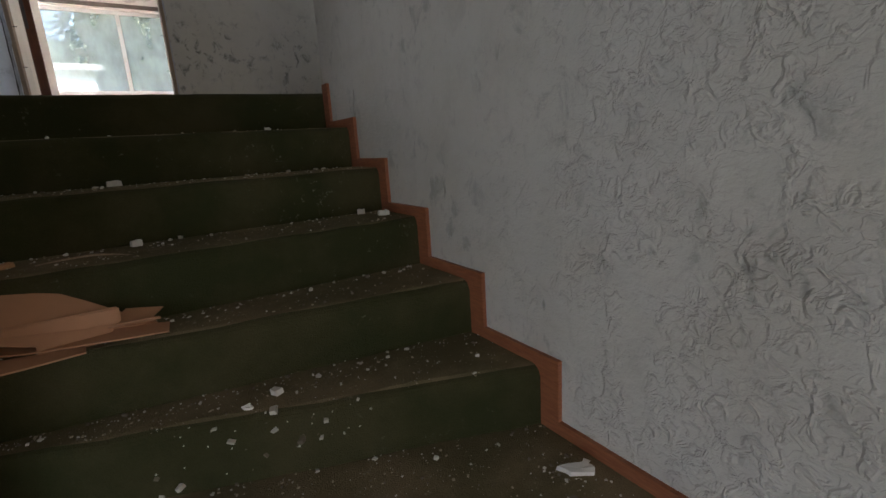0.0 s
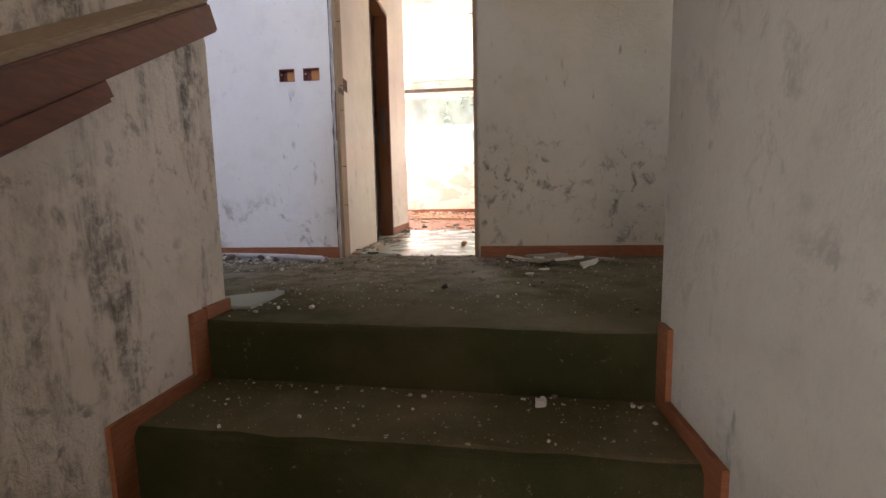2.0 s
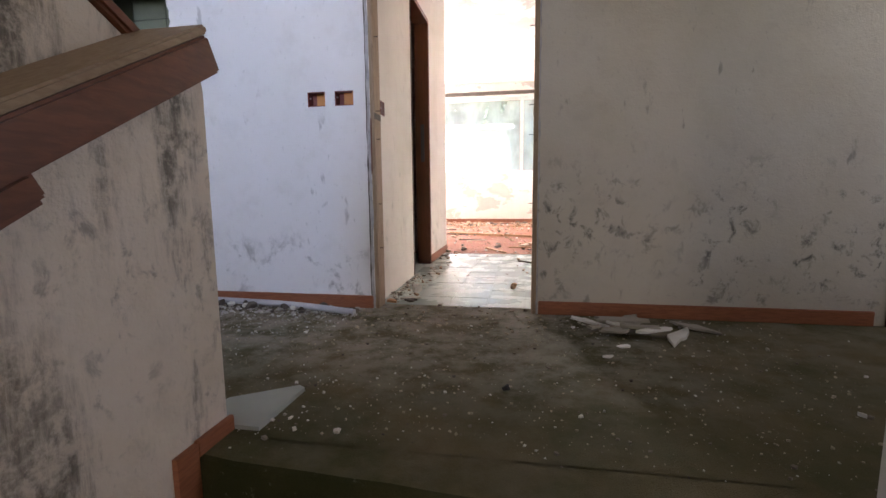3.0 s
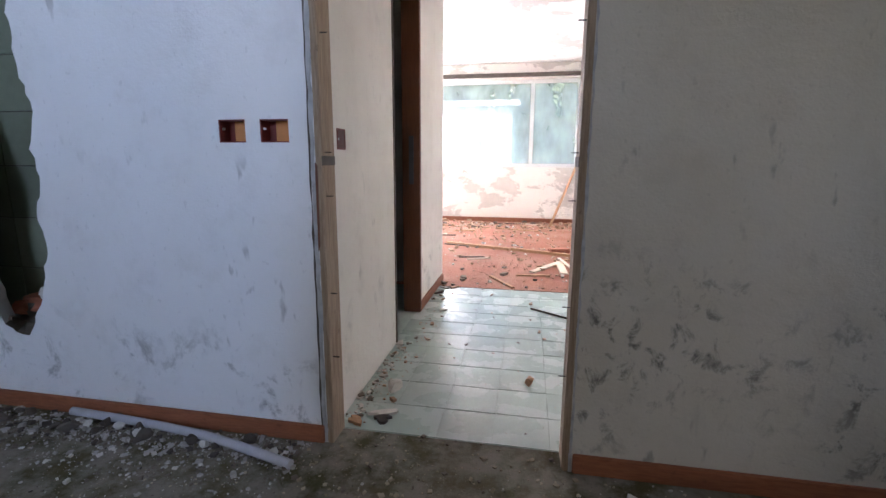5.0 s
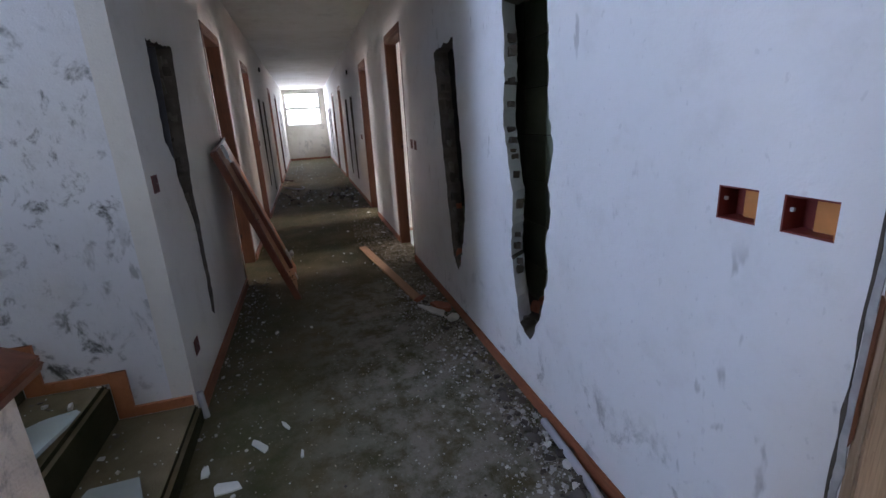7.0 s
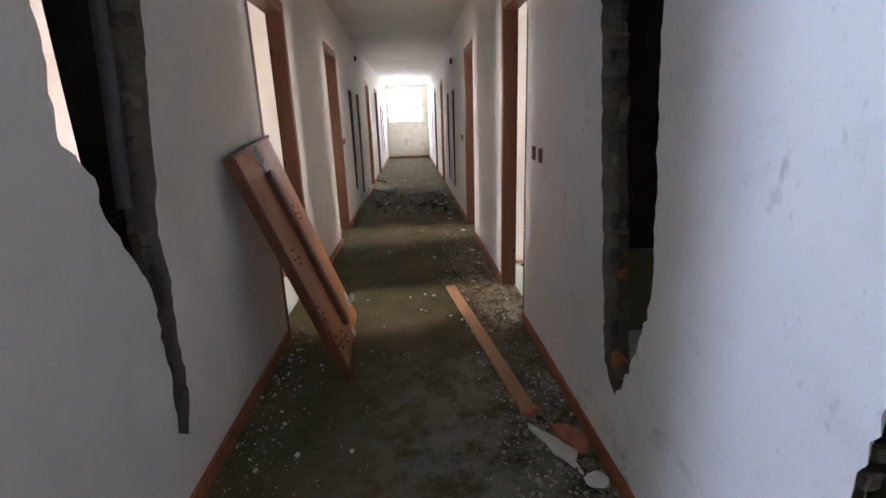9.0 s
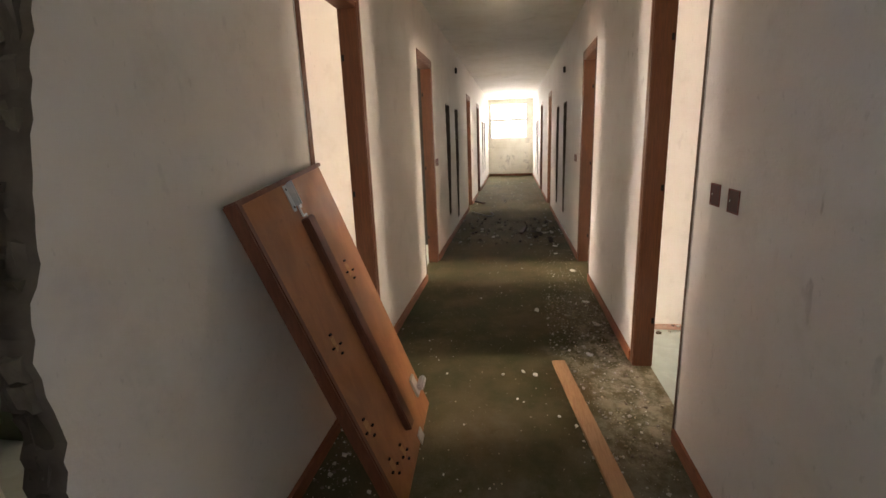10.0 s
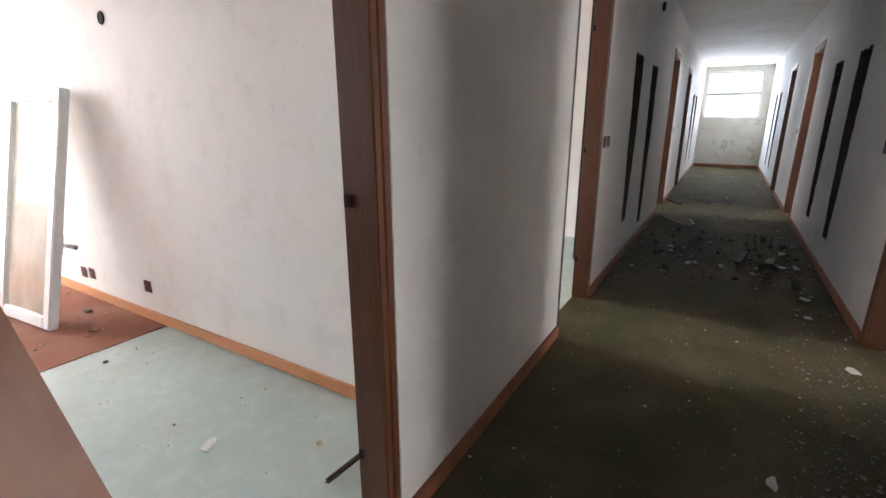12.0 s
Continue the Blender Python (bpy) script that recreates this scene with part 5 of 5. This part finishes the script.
scatter("skirting_crumbs", [(-5.086, -5.04, NYO + 0.1, 6.4, 0.036, 40, 0.01, 0.03), (-5.084, -5.0, NYO + 0.1, 6.4, -0.004, 120, 0.008, 0.04)], CHIPS, 17, "plaster crumbs along the skirting of the bedroom")
skirting("skirting_far", [(FARX, FARX + 0.013, SY + 0.02, NY - 0.02)], SKIRT, "brown skirting under the corridor window")

# ---- room at the stair head ----
scatter("room_debris", [(-1.2, 1.2, 6.0, 10.0, 0, 700, 0.01, 0.06), (-0.24, -0.10, 3.95, 6.1, -0.004, 150, 0.006, 0.035), (-0.2, 1.1, 3.95, 6.0, -0.004, 110, 0.005, 0.03), (-1.0, 1.2, 9.2, 10.1, 0, 300, 0.02, 0.09)], WOODBITS, 14, "splinters, chips and plaster over the rust carpet")
scatter("room_plaster", [(-1.2, 1.2, 6.0, 10.0, 0, 260, 0.01, 0.07), (-0.26, -0.19, 3.95, 4.75, -0.004, 260, 0.006, 0.035)], CHIPS, 15, "white plaster crumbs along the vestibule wall and carpet")


def batten(a, b, w, h, mat, label, z=0.0):
    z0 = z + h
    ob = part("wood_strip", sloped_bar((a[0], a[1], (a[2] if len(a) > 2 else 0) + z0), (b[0], b[1], (b[2] if len(b) > 2 else 0) + z0), w, h, 0.003), mat)
    return tagged(ob, label, "wood strip", "loose wood strips")


batten((-0.52, 7.88), (0.24, 7.60), 0.05, 0.03, PLANK, "long thin wooden pole on the rust carpet")
batten((0.26, 7.62), (1.12, 7.28), 0.04, 0.03, PLANK, "long thin wooden pole on the rust carpet")
batten((0.484, 6.558), (0.766, 7.05), 0.06, 0.015, PALEWOOD, "short pale board on the rust carpet")
batten((0.755, 6.96), (0.769, 6.539), 0.07, 0.015, PALEWOOD, "short pale board on the rust carpet")
batten((0.764, 7.232), (0.902, 6.553), 0.035, 0.015, PALEWOOD, "thin pale strip on the rust carpet")
batten((0.897, 6.897), (1.112, 7.171), 0.05, 0.015, PALEWOOD, "short pale board on the rust carpet")
batten((0.126, 6.334), (0.334, 5.99), 0.03, 0.015, PLANK, "thin wooden strip across the carpet edge")
batten((0.47, 5.50), (0.90, 5.20), 0.014, 0.012, DARKWOOD, "thin dark rod on the green tiles", -0.003)
batten((1.16, 9.97, 0.95), (0.761, 9.55, 0.0), 0.035, 0.025, PLANK, "wooden stick leaning in the room corner")
for i in range(16):
    rnd = random.Random(600 + i)
    x, y, a, l = rnd.uniform(-0.9, 1.0), rnd.uniform(8.9, 9.9) if i % 2 else rnd.uniform(6.3, 8.8), rnd.uniform(-0.5, 0.5), rnd.uniform(0.2, 0.9 if i % 2 else 0.35)
    batten((x - l / 2 * math.cos(a), y - l / 2 * math.sin(a)), (x + l / 2 * math.cos(a), y + l / 2 * math.sin(a)), 0.03, 0.012, (PLANK, PALEWOOD, DARKWOOD)[i % 3], "splintered wood strip on the carpet")
br = part("brick", boxes((-0.11, 0.11, -0.055, 0.055, 0, 0.06), bevel=0.01), BRICK)
tagged(put(br, 0.78, 7.52, 0.0, 15), "loose red brick on the rust carpet", "brick", "brick pieces")
chunk(-0.131, 4.22, -0.004, 0.045, CHIP, 11, "cream plaster lump on the vestibule tiles", squash=0.6)
chunk(0.452, 4.38, -0.004, 0.03, PLANK, 12, "tan stone chip on the vestibule tiles", squash=0.7)
for i in range(9):
    rnd = random.Random(700 + i)
    shard(rnd.uniform(-0.22, -0.08), rnd.uniform(3.93, 4.05) if i < 5 else rnd.uniform(5.35, 6.0), 0.0, rnd.uniform(0, 180), rnd.uniform(0.06, 0.13), 0.04, 0.01, (PLANK, DIRT, CHIP)[i % 3], 700 + i, "curled brown flake at the vestibule wall foot")
skirting("skirting_vestibule", [(-0.266, -0.254, BD[1] + 0.003, 6.13)], SKIRT, "russet skirting in the vestibule")
skirting("skirting_window", [(-1.9, 1.2, NEND - 0.02, NEND)], SKIRT, "brown skirting below the room window")
tagged(part("lintel", boxes((-2.19, 1.267, NEND - 0.05, NEND - 0.002, 2.31, 2.37), bevel=0.006), RUBBLE), "dark ledge above the room window", "trim", kind="structure")

# ---- rubble on the upper flight ----
for i, (x, y, k, l, w, rz, ry, mat) in enumerate(((-1.50, 1.86, 1, 0.50, 0.30, 150, 6, GREYBOARD), (-1.42, 1.84, 1, 0.34, 0.14, 165, -4, GREYBOARD), (-1.30, 2.16, 0, 0.32, 0.26, 60, 4, GREYBOARD), (-1.62, 1.52, 2, 0.46, 0.30, 100, 10, GREYBOARD), (-1.25, 1.62, 2, 0.34, 0.20, 20, -6, PANELEDGE), (-1.1, 1.84, 1, 0.20, 0.10, 40, 5, CHIP))):
    shard(x, y, UPZ[k] + 0.012 + 0.01 * (i % 2), rz, l, w, 0.012, mat, 800 + i, "broken grey-green board piece on the upper steps" if mat is GREYBOARD else "broken panel piece on the upper steps", "board_piece", "board", "broken boards", ry=ry, points=7)
scatter("upper_chips", [(SWX + 0.02, PX - 0.3, UPY[k + 1] + 0.01, UPY[k] - 0.02, UPZ[k], 90, 0.005, 0.03) for k in range(5)], CHIPS, 16, "plaster crumbs on the upper steps")
tube("short_pipe", [(-1.91, 2.335, 0.0), (-1.91, 2.33, 0.06), (-1.92, 2.325, 0.13)], 0.016, PIPE, "stub of grey conduit at the wall corner", "pipe")

# ---- outside ----
tagged(part("ground", boxes((-400, 400, -400, 400, -4.2, -4.0)), plain("meadow", (0.09, 0.12, 0.045), 0.95, vary=0.4, scale=0.6)), "grassy ground outside the building", "ground", kind="structure")
house = empty("white_house", "plain white rendered house with a small dark window", "house", at=(-8.5, 30, -4))
part("wall", boxes((-8, 8, -4, 4, 0, 7.6)), WHITERENDER, house)
part("roof", boxes((-8.4, 8.4, -4.4, 4.4, 7.6, 7.9), bevel=0.05), CONCRETE, house)
wn_ = part("window", boxes((5.9, 6.6, -4.03, -3.9, 5.5, 6.0)), DARKWOOD, house)
part("sill", boxes((5.85, 6.65, -4.10, -4.0, 5.42, 5.5)), CONCRETE, wn_)


def conifer(seed, h):
    rnd = random.Random(seed)
    e = empty("conifer", "tall green conifer on the slope outside", "tree", "conifers")
    bm = bmesh.new()
    bmesh.ops.create_cone(bm, cap_ends=True, segments=8, radius1=0.22, radius2=0.04, depth=h * 0.95, matrix=Matrix.Translation((0, 0, h * 0.475)))
    part("trunk", bm, DARKWOOD, e)
    verts, faces = [], []
    for i in range(950):
        f = rnd.random() ** 0.75
        z = h * (0.10 + 0.9 * f)
        reach = (1 - f) ** 0.8 * h * 0.21 * rnd.uniform(0.35, 1.1) + 0.1
        a = rnd.uniform(0, 6.283)
        c = Vector((math.cos(a) * reach, math.sin(a) * reach, z - reach * 0.35))
        out, sd = Vector((math.cos(a), math.sin(a), -0.45)), Vector((-math.sin(a), math.cos(a), rnd.uniform(-0.3, 0.3)))
        s = rnd.uniform(0.22, 0.5)
        b = len(verts)
        verts += [c - out * s, c + sd * s * 0.5, c + out * s * 1.2, c - sd * s * 0.5 - Vector((0, 0, s * 0.3))]
        faces += [(b, b + 1, b + 2), (b, b + 2, b + 3)]
    me = bpy.data.meshes.new("crown")
    me.from_pydata(verts, [], faces)
    me.materials.append(NEEDLES)
    cr = new("crown", me)
    cr.parent = e
    return e


trees = [conifer(i, 15 + 2 * i) for i in range(3)]
rnd = random.Random(77)
spots = [(rnd.uniform(-14, 18), rnd.uniform(38, 75)) for _ in range(46)]
for i, (x, y) in enumerate(spots):
    m = pose(x, y, -4 + (y - 38) * 0.28, 0, 0, rnd.uniform(0, 360))
    if i < 3:
        trees[i].matrix_basis = m
    else:
        copy_thing(trees[i % 3], m)
tagged(part("slope", slab_loops([[(-4.0, -200), (-4.0, 200), (30, 200), (30, -200)]], lambda u, z, d: (z, 36 + (u + 4) * 3.5, u + d), 0.3), plain("wooded_slope", (0.05, 0.075, 0.03), 0.95, vary=0.5, scale=0.5)), "wooded slope behind the house", "ground", kind="structure")

# ---- tiles, piece by piece ----
def tile_piece(w, h, t):
    bm = bmesh.new()
    box(bm, -w / 2, w / 2, -h / 2, h / 2, 0, t)
    for v in bm.verts:
        if v.co.z > t / 2:
            v.co.x *= 1 - 0.0015 / w
            v.co.y *= 1 - 0.0015 / h
    return bm


fl = bpy.data.objects["floor_a_tiles"]
P = 0.205
me = mesh_from(tile_piece(P - 0.0013, P - 0.0013, 0.008), "tile", FLOORTILE)
rnd = random.Random(21)
for i in range(-1, 9):
    for j in range(10):
        x, y = 0.121 + P * (i - 2 + 0.5), 3.91 + P * (j + 0.5)
        if x - P / 2 < -0.292 or y + P / 2 > 5.965 or x + P / 2 > 1.27:
            continue
        t = new("tile", me)
        t.parent = fl
        t.matrix_basis = pose(x, y, -0.0102 + rnd.uniform(0, 0.0008), rnd.uniform(-0.15, 0.15), rnd.uniform(-0.15, 0.15), rnd.uniform(-0.2, 0.2))
wl = bpy.data.objects["wall_behind_hole"]
Q = 0.222
me = mesh_from(tile_piece(Q - 0.004, Q - 0.004, 0.008), "tile", WALLTILE)
for i in range(-1, 4):
    for j in range(0, 9):
        t = new("tile", me)
        t.parent = wl
        t.matrix_basis = pose(-2.0 + Q * (i + 0.5), 4.04, 0.52 + Q * (j - 1 + 0.5) + 0.003, 90 + rnd.uniform(-0.3, 0.3), 0, 0)
